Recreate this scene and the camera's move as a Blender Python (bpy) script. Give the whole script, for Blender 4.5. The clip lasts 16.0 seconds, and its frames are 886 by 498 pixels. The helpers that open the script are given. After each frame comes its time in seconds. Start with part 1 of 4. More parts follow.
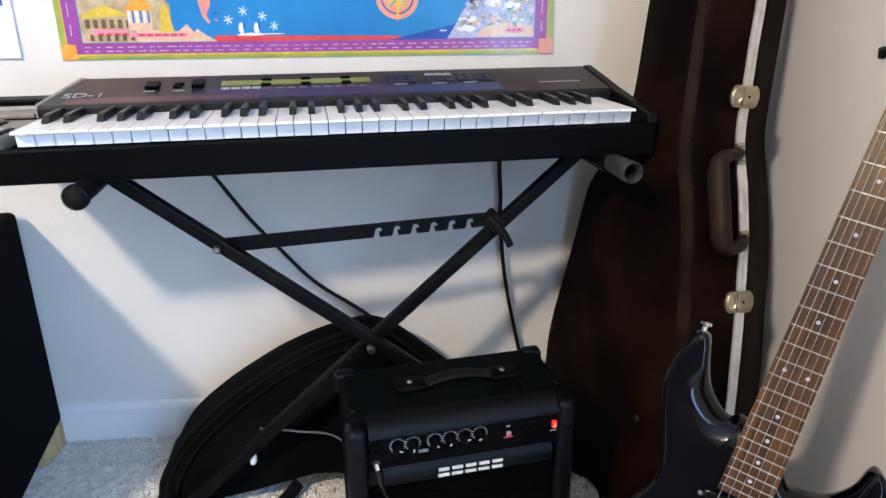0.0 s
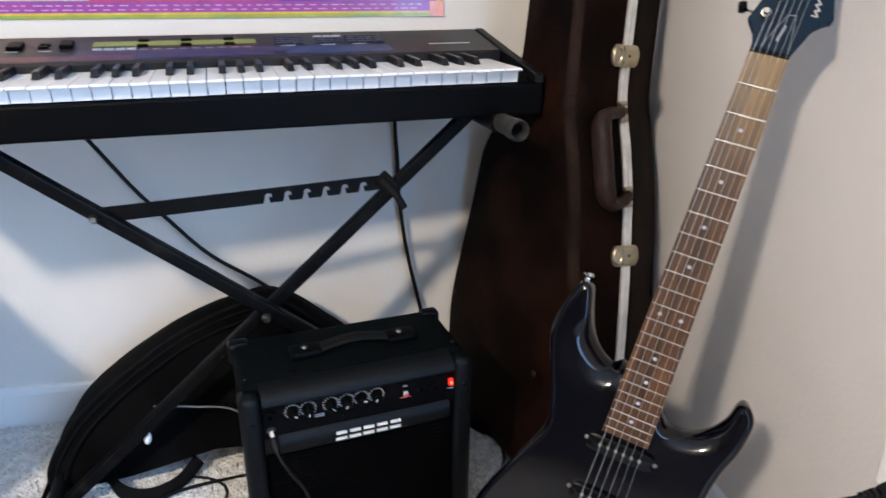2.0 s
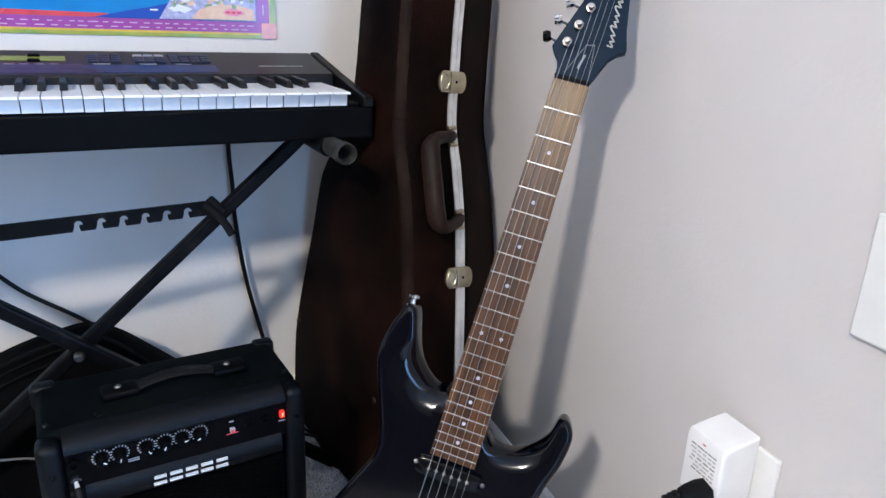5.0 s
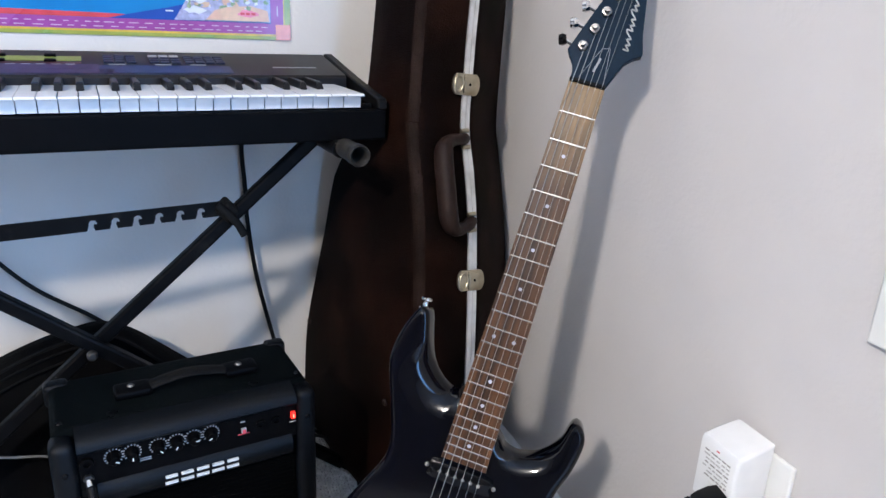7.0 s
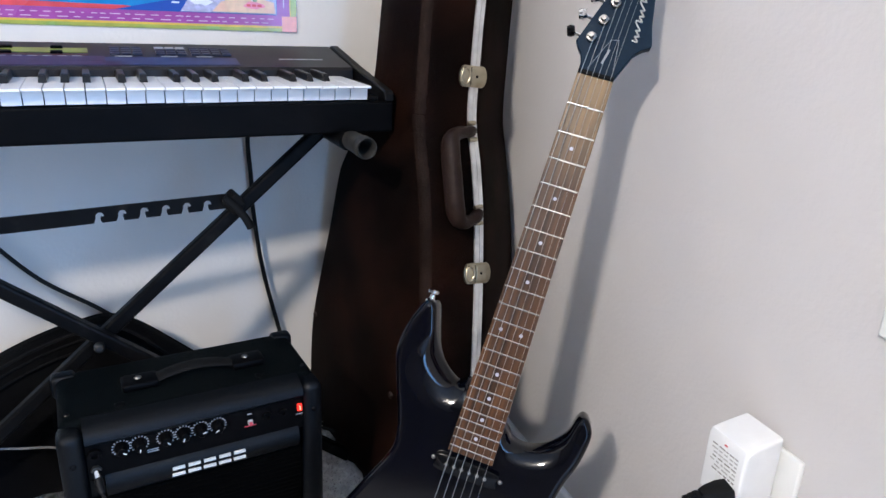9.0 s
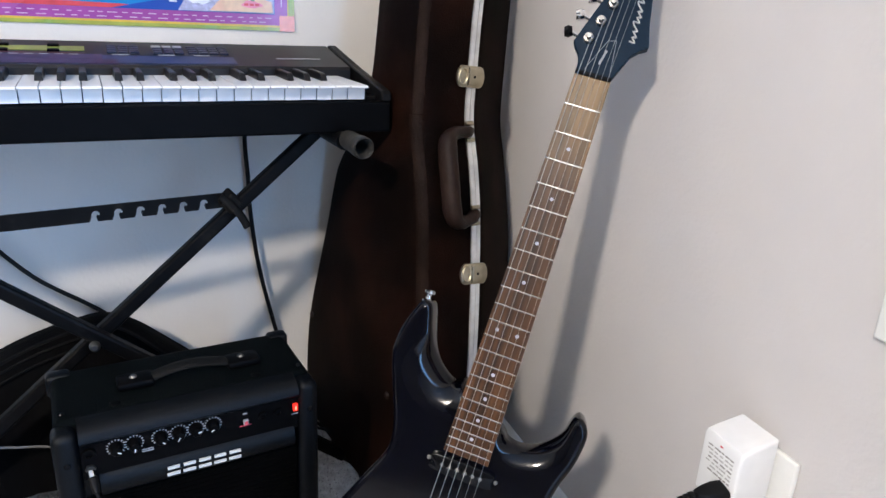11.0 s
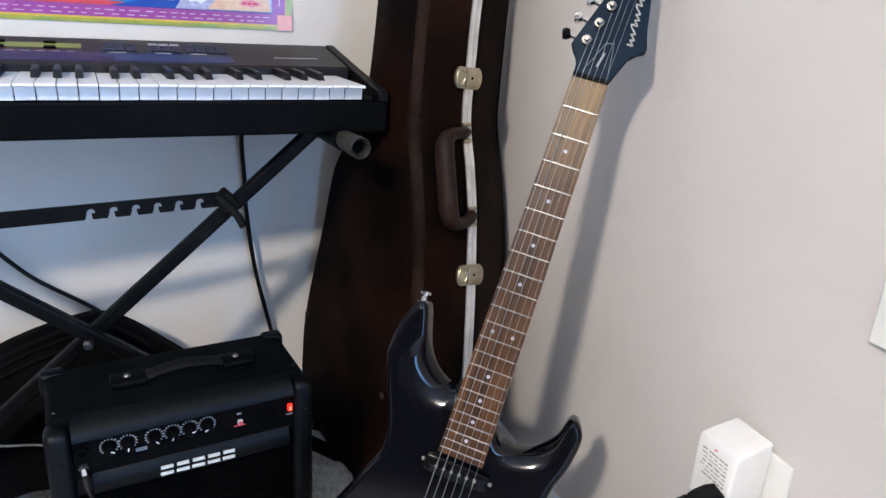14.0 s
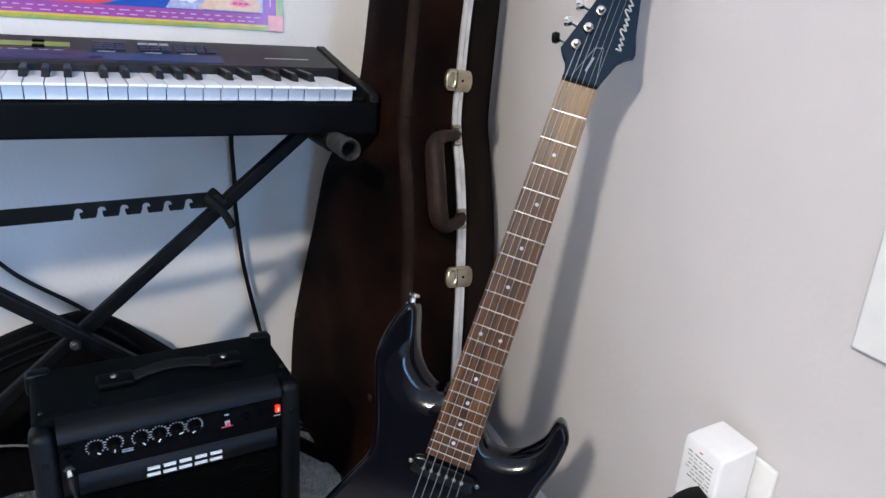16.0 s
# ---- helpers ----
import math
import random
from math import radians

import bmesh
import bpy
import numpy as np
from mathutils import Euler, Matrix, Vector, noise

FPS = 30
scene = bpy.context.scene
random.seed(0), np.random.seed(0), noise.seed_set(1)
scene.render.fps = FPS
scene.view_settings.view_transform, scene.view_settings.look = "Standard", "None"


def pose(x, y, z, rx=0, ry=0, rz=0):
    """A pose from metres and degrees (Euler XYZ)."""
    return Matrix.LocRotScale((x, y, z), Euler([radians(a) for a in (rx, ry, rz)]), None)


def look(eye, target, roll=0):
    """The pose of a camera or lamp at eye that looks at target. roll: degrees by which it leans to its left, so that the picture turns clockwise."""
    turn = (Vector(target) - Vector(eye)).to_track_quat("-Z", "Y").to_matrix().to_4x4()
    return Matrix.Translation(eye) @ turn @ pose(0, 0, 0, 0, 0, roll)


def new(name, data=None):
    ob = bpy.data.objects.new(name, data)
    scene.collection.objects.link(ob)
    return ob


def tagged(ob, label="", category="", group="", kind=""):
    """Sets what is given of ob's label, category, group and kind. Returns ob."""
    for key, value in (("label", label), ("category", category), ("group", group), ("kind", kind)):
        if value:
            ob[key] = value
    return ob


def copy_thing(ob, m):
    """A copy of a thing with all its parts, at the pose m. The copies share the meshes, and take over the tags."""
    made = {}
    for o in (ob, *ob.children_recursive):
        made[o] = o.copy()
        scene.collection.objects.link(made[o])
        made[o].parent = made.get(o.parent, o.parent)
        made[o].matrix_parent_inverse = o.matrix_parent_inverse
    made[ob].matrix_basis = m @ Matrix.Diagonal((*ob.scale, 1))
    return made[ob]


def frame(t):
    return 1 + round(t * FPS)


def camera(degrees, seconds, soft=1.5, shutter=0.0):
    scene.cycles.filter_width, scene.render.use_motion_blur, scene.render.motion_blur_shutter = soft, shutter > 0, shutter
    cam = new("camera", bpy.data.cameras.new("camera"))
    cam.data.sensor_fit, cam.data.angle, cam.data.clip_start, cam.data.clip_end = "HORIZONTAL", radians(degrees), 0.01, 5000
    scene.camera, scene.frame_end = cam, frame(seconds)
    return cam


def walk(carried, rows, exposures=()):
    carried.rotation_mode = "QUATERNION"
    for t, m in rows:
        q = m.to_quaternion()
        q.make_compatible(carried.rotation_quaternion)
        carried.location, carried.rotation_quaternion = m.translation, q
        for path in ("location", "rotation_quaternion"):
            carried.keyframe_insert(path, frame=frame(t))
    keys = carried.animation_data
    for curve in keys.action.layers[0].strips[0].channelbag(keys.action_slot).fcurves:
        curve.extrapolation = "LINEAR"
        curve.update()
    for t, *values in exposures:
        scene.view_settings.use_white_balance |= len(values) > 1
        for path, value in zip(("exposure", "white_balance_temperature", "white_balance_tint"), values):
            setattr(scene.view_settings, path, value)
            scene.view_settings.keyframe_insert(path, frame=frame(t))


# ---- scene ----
cam = camera(65.3, 16.0, shutter=0.5)
PATH = [
    (0, (-0.671, -1.286, 0.85), (-0.517, 0.592, 0.178), -0.5),
    (0.5, (-0.669, -1.286, 0.85), (-0.509, 0.588, 0.171), -0.6),
    (1, (-0.666, -1.288, 0.847), (-0.463, 0.584, 0.174), -0.5),
    (1.5, (-0.653, -1.287, 0.836), (-0.351, 0.568, 0.153), -0.3),
    (2, (-0.631, -1.297, 0.824), (-0.254, 0.527, 0.096), 0.1),
    (2.5, (-0.607, -1.3, 0.815), (-0.106, 0.49, 0.077), 0.7),
    (3, (-0.584, -1.298, 0.804), (0.032, 0.469, 0.099), 1.9),
    (3.5, (-0.574, -1.306, 0.813), (0.104, 0.446, 0.126), 1.8),
    (4, (-0.561, -1.307, 0.815), (0.153, 0.438, 0.149), 1.9),
    (6.5, (-0.567, -1.304, 0.816), (0.141, 0.455, 0.18), 2.8),
    (7, (-0.568, -1.303, 0.816), (0.13, 0.459, 0.175), 2.6),
    (7.5, (-0.569, -1.303, 0.815), (0.123, 0.459, 0.171), 2.6),
    (8, (-0.569, -1.301, 0.815), (0.117, 0.463, 0.167), 2.6),
    (8.5, (-0.57, -1.3, 0.813), (0.11, 0.465, 0.161), 2.5),
    (9, (-0.57, -1.3, 0.814), (0.114, 0.46, 0.155), 2.6),
    (11.5, (-0.568, -1.3, 0.812), (0.128, 0.457, 0.157), 3.1),
    (12, (-0.569, -1.3, 0.811), (0.137, 0.453, 0.156), 3.2),
    (12.5, (-0.566, -1.3, 0.813), (0.138, 0.452, 0.154), 3.3),
    (13, (-0.566, -1.3, 0.812), (0.141, 0.454, 0.16), 3.5),
    (13.5, (-0.569, -1.3, 0.812), (0.136, 0.455, 0.161), 3.6),
    (14, (-0.568, -1.299, 0.813), (0.133, 0.457, 0.159), 3.5),
    (14.5, (-0.57, -1.3, 0.812), (0.137, 0.453, 0.161), 3.8),
    (15, (-0.568, -1.302, 0.813), (0.139, 0.453, 0.164), 3.8),
    (15.5, (-0.568, -1.302, 0.814), (0.154, 0.448, 0.167), 3.9),
    (16, (-0.565, -1.301, 0.816), (0.158, 0.446, 0.165), 4.1),
]
walk(cam, [(t, look(eye, target, roll)) for t, eye, target, roll in PATH], [(t, -0.14, k, 10.0) for t, k in ((0.0, 7150), (2.0, 7000), (2.5, 6500), (3.0, 6250), (6.5, 6150), (8.5, 6200), (9.2, 6280), (11.5, 6600), (12.5, 6700), (13.5, 6650), (14.5, 6500), (15.5, 6400), (16.0, 6250))])

from mathutils.geometry import tessellate_polygon

# ---- light ----
world = bpy.data.worlds.new("world")
scene.world = world
world.use_nodes = True
wn = world.node_tree.nodes
sky = wn.new("ShaderNodeTexSky")
sky.sky_type, sky.sun_disc, sky.sun_elevation, sky.sun_rotation = "NISHITA", False, radians(38), radians(200)
world.node_tree.links.new(sky.outputs[0], wn["Background"].inputs[0])
wn["Background"].inputs[1].default_value = 0.1
LAMP = (-2.40, -2.70, 2.65)      # ceiling lamp of the room
WARM, DAY = 470.0, 122.0


def lamp(name, kind, energy, color, m, size=0.2, size_y=None):
    d = bpy.data.lights.new(name, kind)
    d.energy, d.color = energy, color
    if kind == "AREA":
        d.shape, d.size, d.size_y = "RECTANGLE", size, size_y or size
    else:
        d.shadow_soft_size = size
    ob = new(name, d)
    ob.matrix_world = m
    return ob


lamp("ceiling_bulb", "POINT", WARM, (1.0, 0.905, 0.80), Matrix.Translation(LAMP), 0.13)
lamp("window_daylight", "AREA", DAY, (0.22, 0.50, 1.0), pose(-0.03, -2.40, 1.085, 0, 90, 0), 1.85, 1.25)


# ---- materials ----
def mat(name, color, rough=0.5, metal=0.0, var=0.12, scale=30.0, bump=0.0, bump_scale=200.0, coat=0.0, second=None, second_scale=4.0, second_at=0.55, emit=None, spec=0.5, detail=6.0, rvar=0.1):
    """A surface with fine grain, larger blotches or stains, uneven gloss and relief."""
    m = bpy.data.materials.new(name)
    m.use_nodes = True
    nt = m.node_tree
    p = nt.nodes["Principled BSDF"]
    n, l = nt.nodes.new, nt.links.new
    tc = n("ShaderNodeTexCoord")
    def noise_node(s, d=detail):
        t = n("ShaderNodeTexNoise")
        t.inputs["Scale"].default_value, t.inputs["Detail"].default_value = s, d
        l(tc.outputs["Object"], t.inputs["Vector"])
        return t
    a = noise_node(scale)
    ramp = n("ShaderNodeValToRGB")
    e = ramp.color_ramp.elements
    e[0].position, e[1].position = 0.3, 0.7
    e[0].color = tuple(c * (1 - var) for c in color) + (1,)
    e[1].color = tuple(min(1, c * (1 + var)) for c in color) + (1,)
    l(a.outputs["Fac"], ramp.inputs["Fac"])
    out = ramp.outputs["Color"]
    b = noise_node(second_scale, 3)
    if second:
        mix = n("ShaderNodeMix")
        mix.data_type = "RGBA"
        r2 = n("ShaderNodeMapRange")
        r2.inputs["From Min"].default_value, r2.inputs["From Max"].default_value = second_at - 0.08, second_at + 0.12
        l(b.outputs["Fac"], r2.inputs["Value"])
        l(r2.outputs["Result"], mix.inputs["Factor"])
        l(out, mix.inputs["A"])
        mix.inputs["B"].default_value = (*second, 1)
        out = mix.outputs["Result"]
    l(out, p.inputs["Base Color"])
    mr = n("ShaderNodeMapRange")
    mr.inputs["To Min"].default_value, mr.inputs["To Max"].default_value = max(0.02, rough - rvar), min(1, rough + rvar)
    l(b.outputs["Fac"], mr.inputs["Value"])
    l(mr.outputs["Result"], p.inputs["Roughness"])
    p.inputs["Metallic"].default_value = metal
    p.inputs["Specular IOR Level"].default_value = spec
    p.inputs["Coat Weight"].default_value = coat
    p.inputs["Coat Roughness"].default_value = 0.05
    if bump:
        c = noise_node(bump_scale, 4)
        bn = n("ShaderNodeBump")
        bn.inputs["Strength"].default_value, bn.inputs["Distance"].default_value = bump, 0.004
        l(c.outputs["Fac"], bn.inputs["Height"])
        l(bn.outputs["Normal"], p.inputs["Normal"])
    if emit:
        p.inputs["Emission Color"].default_value, p.inputs["Emission Strength"].default_value = (*emit[0], 1), emit[1]
    return m


def wood_mat(name, dark, light, rough, stretch, scale=60, coat=0.0, spec=0.5, pale_end=None):
    """Grain drawn out along the object's local y."""
    m = bpy.data.materials.new(name)
    m.use_nodes = True
    nt = m.node_tree
    p, n, l = nt.nodes["Principled BSDF"], nt.nodes.new, nt.links.new
    tc, mp = n("ShaderNodeTexCoord"), n("ShaderNodeMapping")
    mp.inputs["Scale"].default_value = stretch
    l(tc.outputs["Object"], mp.inputs["Vector"])
    t = n("ShaderNodeTexNoise")
    t.inputs["Scale"].default_value, t.inputs["Detail"].default_value = scale, 8
    l(mp.outputs["Vector"], t.inputs["Vector"])
    r = n("ShaderNodeValToRGB")
    r.color_ramp.elements[0].position, r.color_ramp.elements[1].position = 0.36, 0.66
    r.color_ramp.elements[0].color, r.color_ramp.elements[1].color = (*dark, 1), (*light, 1)
    l(t.outputs["Fac"], r.inputs["Fac"])
    l(r.outputs["Color"], p.inputs["Base Color"])
    p.inputs["Roughness"].default_value, p.inputs["Coat Weight"].default_value = rough, coat
    p.inputs["Specular IOR Level"].default_value = spec
    if pale_end:      # paler towards the local end y = 0, broken up by the grain
        sep, mul, rng_ = n("ShaderNodeSeparateXYZ"), n("ShaderNodeMath"), n("ShaderNodeMapRange")
        l(tc.outputs["Object"], sep.inputs["Vector"])
        rng_.inputs["From Min"].default_value, rng_.inputs["From Max"].default_value = pale_end[0], 0.0
        l(sep.outputs["Y"], rng_.inputs["Value"])
        mul.operation = "MULTIPLY"
        l(rng_.outputs["Result"], mul.inputs[0])
        l(t.outputs["Fac"], mul.inputs[1])
        mx = n("ShaderNodeMix")
        mx.data_type = "RGBA"
        l(mul.outputs["Value"], mx.inputs["Factor"])
        l(r.outputs["Color"], mx.inputs["A"])
        mx.inputs["B"].default_value = (*pale_end[1], 1)
        l(mx.outputs["Result"], p.inputs["Base Color"])
    b = n("ShaderNodeBump")
    b.inputs["Strength"].default_value, b.inputs["Distance"].default_value = 0.25, 0.001
    l(t.outputs["Fac"], b.inputs["Height"])
    l(b.outputs["Normal"], p.inputs["Normal"])
    return m


M = dict(
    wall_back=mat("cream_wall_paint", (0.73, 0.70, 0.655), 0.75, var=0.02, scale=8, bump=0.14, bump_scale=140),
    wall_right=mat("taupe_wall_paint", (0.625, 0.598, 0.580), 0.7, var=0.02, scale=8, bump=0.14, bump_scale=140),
    ceiling=mat("ceiling_paint", (0.78, 0.775, 0.76), 0.9, var=0.03, scale=8, bump=0.3, bump_scale=90),
    # unseen far walls, kept dark to cut bounce light and glossy reflections
    wall_far=mat("dark_unseen_wall", (0.15, 0.146, 0.142), 0.75, var=0.03, scale=8, bump=0.3, bump_scale=140),
    trim=mat("white_trim_paint", (0.80, 0.80, 0.79), 0.4, var=0.03, scale=12, bump=0.05, bump_scale=60),
    carpet=mat("carpet_base", (0.38, 0.365, 0.35), 0.95, var=0.25, scale=160, bump=0.6, bump_scale=300),
    tuft=mat("carpet_loops", (0.68, 0.66, 0.63), 0.95, var=0.15, scale=90, second=(0.55, 0.53, 0.51), second_scale=55, second_at=0.5),
    black=mat("black_plastic", (0.0018, 0.0018, 0.0021), 0.42, var=0.2, scale=60, bump=0.12, bump_scale=900, spec=0.04),
    black_gloss=mat("black_gloss_plastic", (0.003, 0.003, 0.0035), 0.18, var=0.15, scale=40, spec=0.18),
    panel=mat("charcoal_panel_metal", (0.010, 0.009, 0.0095), 0.42, var=0.1, scale=200, second=(0.017, 0.013, 0.013), second_scale=7, spec=0.25),
    cheek=mat("grey_cheek_plastic", (0.004, 0.004, 0.0042), 0.42, var=0.12, scale=80, bump=0.08, bump_scale=700, spec=0.12),
    grey=mat("warm_grey_plastic", (0.30, 0.28, 0.26), 0.5, var=0.1, scale=60, bump=0.05, bump_scale=600),
    bay=mat("brown_grey_plastic", (0.20, 0.175, 0.15), 0.5, var=0.12, scale=60, bump=0.05, bump_scale=600),
    pale=mat("pale_grey_plastic", (0.62, 0.61, 0.59), 0.45, var=0.06, scale=50),
    dim_pale=mat("faint_grey_print", (0.46, 0.45, 0.43), 0.5, var=0.08, scale=90),
    white_key=mat("ivory_white_plastic", (0.80, 0.80, 0.80), 0.22, var=0.03, scale=30, second=(0.76, 0.755, 0.74), second_scale=18),
    black_key=mat("black_key_plastic", (0.005, 0.005, 0.006), 0.33, var=0.2, scale=80, bump=0.04, bump_scale=800, spec=0.35),
    lcd=mat("green_display_print", (0.19, 0.23, 0.03), 0.35, var=0.1, scale=40),
    red_print=mat("dark_red_print", (0.075, 0.018, 0.026), 0.45, var=0.15, scale=60),
    violet=mat("violet_print", (0.034, 0.014, 0.046), 0.45, var=0.2, scale=40),
    blue_print=mat("blue_print", (0.016, 0.026, 0.085), 0.45, var=0.2, scale=40),
    navy=mat("navy_button_plastic", (0.010, 0.014, 0.035), 0.4, var=0.15, scale=90),
    light_print=mat("light_grey_print", (0.34, 0.34, 0.35), 0.5, var=0.08, scale=90),
    white_print=mat("white_print", (0.75, 0.75, 0.73), 0.5, var=0.05, scale=90),
    stand=mat("black_powder_coat", (0.003, 0.003, 0.0034), 0.40, var=0.25, scale=60, bump=0.12, bump_scale=700, second=(0.014, 0.013, 0.012), second_scale=30, second_at=0.68, spec=0.07),
    rubber=mat("black_rubber", (0.005, 0.005, 0.005), 0.7, var=0.2, scale=90, bump=0.15, bump_scale=500, spec=0.12),
    worn_tube=mat("worn_grey_rubber", (0.024, 0.022, 0.018), 0.6, var=0.25, scale=70, bump=0.15, bump_scale=300, second=(0.010, 0.009, 0.008), second_scale=40, second_at=0.5),
    bolt=mat("dull_dark_steel", (0.22, 0.21, 0.20), 0.4, 1.0, var=0.15, scale=80),
    steel=mat("steel", (0.62, 0.61, 0.58), 0.25, 1.0, var=0.08, scale=80),
    chrome=mat("chrome", (0.80, 0.80, 0.80), 0.10, 1.0, var=0.04, scale=60, rvar=0.04),
    brass=mat("aged_nickel_brass", (0.50, 0.44, 0.32), 0.42, 1.0, var=0.15, scale=60, second=(0.36, 0.30, 0.20), second_scale=30, second_at=0.56),
    alu=mat("aluminium_valance", (0.72, 0.71, 0.69), 0.42, 0.6, var=0.08, scale=70, second=(0.55, 0.54, 0.52), second_scale=25),
    case=mat("brown_vinyl_shell", (0.0090, 0.0032, 0.0018), 0.66, var=0.4, scale=26, bump=0.35, bump_scale=420, second=(0.0026, 0.0012, 0.0008), second_scale=7, second_at=0.47, spec=0.035),
    # lighter brown that puts the case corner's highlight into the colour
    corner_sheen=mat("brown_vinyl_painted_sheen", (0.0150, 0.0080, 0.0056), 0.55, var=0.35, scale=40, bump=0.3, bump_scale=420, second=(0.006, 0.0026, 0.0016), second_scale=9, second_at=0.5, spec=0.06),
    handle=mat("brown_moulded_grip", (0.0165, 0.0088, 0.0068), 0.48, var=0.25, scale=60, bump=0.2, bump_scale=500, spec=0.12),
    vinyl=mat("black_amp_vinyl", (0.0012, 0.0021, 0.0024), 0.55, var=0.4, scale=160, bump=0.6, bump_scale=650, second=(0.0020, 0.0032, 0.0034), second_scale=9, spec=0.03),
    amp_plastic=mat("black_amp_moulding", (0.0010, 0.0016, 0.0026), 0.40, var=0.2, scale=100, bump=0.2, bump_scale=1200, spec=0.16),
    grille=mat("black_grille_cloth", (0.002, 0.002, 0.002), 0.85, var=0.3, scale=500, bump=0.5, bump_scale=900, spec=0.0),
    led=mat("red_jewel_light", (0.5, 0.02, 0.015), 0.25, emit=((1.0, 0.03, 0.015), 1.1)),
    led_core=mat("red_light_core", (0.9, 0.2, 0.1), 0.25, emit=((1.0, 0.25, 0.15), 2.5)),
    bag=mat("black_nylon", (0.0010, 0.0010, 0.0013), 0.75, var=0.3, scale=300, bump=0.35, bump_scale=700, second=(0.0028, 0.0030, 0.0032), second_scale=9, spec=0.03),
    webbing=mat("black_webbing", (0.004, 0.004, 0.0045), 0.8, var=0.3, scale=400, bump=0.4, bump_scale=900, spec=0.08),
    speaker=mat("black_felt_cloth", (0.002, 0.002, 0.003), 0.9, var=0.3, scale=200, bump=0.3, bump_scale=800, spec=0.05),
    block=wood_mat("pine_block", (0.42, 0.29, 0.12), (0.60, 0.45, 0.22), 0.6, (1, 1, 0.15), 90),
    paper=mat("white_paper", (0.80, 0.82, 0.86), 0.6, var=0.02, scale=20, second=(0.70, 0.75, 0.84), second_scale=9),
    blue_paper=mat("blue_print_paper", (0.06, 0.14, 0.40), 0.5, var=0.1, scale=30),
    gtr=mat("midnight_blue_metallic_lacquer", (0.0005, 0.0007, 0.0024), 0.09, 0.0, var=0.25, scale=900, rvar=0.03, spec=0.32),
    head=mat("dark_teal_lacquer", (0.0020, 0.0125, 0.028), 0.40, 0.0, var=0.2, scale=300, coat=0.0, spec=0.06),
    maple=wood_mat("maple_neck", (0.36, 0.22, 0.10), (0.50, 0.34, 0.17), 0.4, (1, 0.08, 1), 120, 0.3),
    rosewood=wood_mat("rosewood_fingerboard", (0.018, 0.0075, 0.0032), (0.105, 0.043, 0.015), 0.36, (1, 0.05, 1), 130, 0.0, 0.30, (-0.13, (0.34, 0.22, 0.095))),
    pearl=mat("pearl_dot", (0.52, 0.52, 0.60), 0.25, var=0.15, scale=300, coat=0.3),
    string=mat("steel_string", (0.46, 0.43, 0.38), 0.38, 1.0, var=0.05, scale=80),
    white_plastic=mat("white_adapter_plastic", (0.80, 0.80, 0.79), 0.35, var=0.03, scale=40),
    plate=mat("white_plate_plastic", (0.78, 0.78, 0.75), 0.4, var=0.03, scale=40),
    cord=mat("black_cord_rubber", (0.005, 0.005, 0.0055), 0.5, var=0.2, scale=90, spec=0.14),
    grey_cord=mat("grey_cord", (0.16, 0.155, 0.15), 0.5, var=0.2, scale=90),
    opal=mat("opal_glass", (0.85, 0.83, 0.78), 0.3, emit=((1.0, 0.86, 0.72), 3.0)),
    p_blue=mat("poster_ocean_blue", (0.012, 0.20, 0.50), 0.22, var=0.06, scale=10, second=(0.014, 0.24, 0.56), second_scale=5, coat=0.25),
    p_deep=mat("poster_deep_blue", (0.020, 0.075, 0.38), 0.22, var=0.08, scale=20, coat=0.25),
    p_purple=mat("poster_purple", (0.33, 0.07, 0.32), 0.25, var=0.08, scale=40, coat=0.25),
    p_green=mat("poster_yellow_green", (0.36, 0.40, 0.08), 0.25, var=0.15, scale=30, second=(0.20, 0.36, 0.10), second_scale=12, coat=0.25),
    p_yellow=mat("poster_yellow", (0.70, 0.50, 0.08), 0.25, var=0.15, scale=60, coat=0.25),
    p_orange=mat("poster_orange", (0.80, 0.34, 0.06), 0.25, var=0.15, scale=60, second=(0.82, 0.45, 0.12), second_scale=50, coat=0.25),
    p_salmon=mat("poster_salmon", (0.78, 0.32, 0.23), 0.25, var=0.12, scale=60, coat=0.25),
    p_red=mat("poster_red", (0.62, 0.07, 0.09), 0.25, var=0.12, scale=40, coat=0.25),
    p_pink=mat("poster_pink", (0.80, 0.27, 0.38), 0.25, var=0.12, scale=60, coat=0.25),
    p_beige=mat("poster_beige", (0.55, 0.42, 0.26), 0.25, var=0.25, scale=90, second=(0.36, 0.27, 0.15), second_scale=45, coat=0.25),
    p_brown=mat("poster_brown", (0.16, 0.10, 0.05), 0.25, var=0.3, scale=90, coat=0.25),
    p_sand=mat("poster_sand", (0.74, 0.52, 0.36), 0.25, var=0.12, scale=90, second=(0.72, 0.42, 0.32), second_scale=40, coat=0.25),
    p_lilac=mat("poster_lilac_rock", (0.46, 0.46, 0.66), 0.25, var=0.25, scale=120, second=(0.32, 0.34, 0.50), second_scale=90, coat=0.25),
    p_leaf=mat("poster_leaf_green", (0.22, 0.34, 0.20), 0.25, var=0.3, scale=120, second=(0.36, 0.42, 0.24), second_scale=70, coat=0.25),
    p_caption=mat("poster_pale_lilac", (0.66, 0.50, 0.66), 0.25, var=0.06, scale=60, coat=0.25),
    p_white=mat("poster_white", (0.80, 0.82, 0.86), 0.25, var=0.04, scale=60, coat=0.25),
)


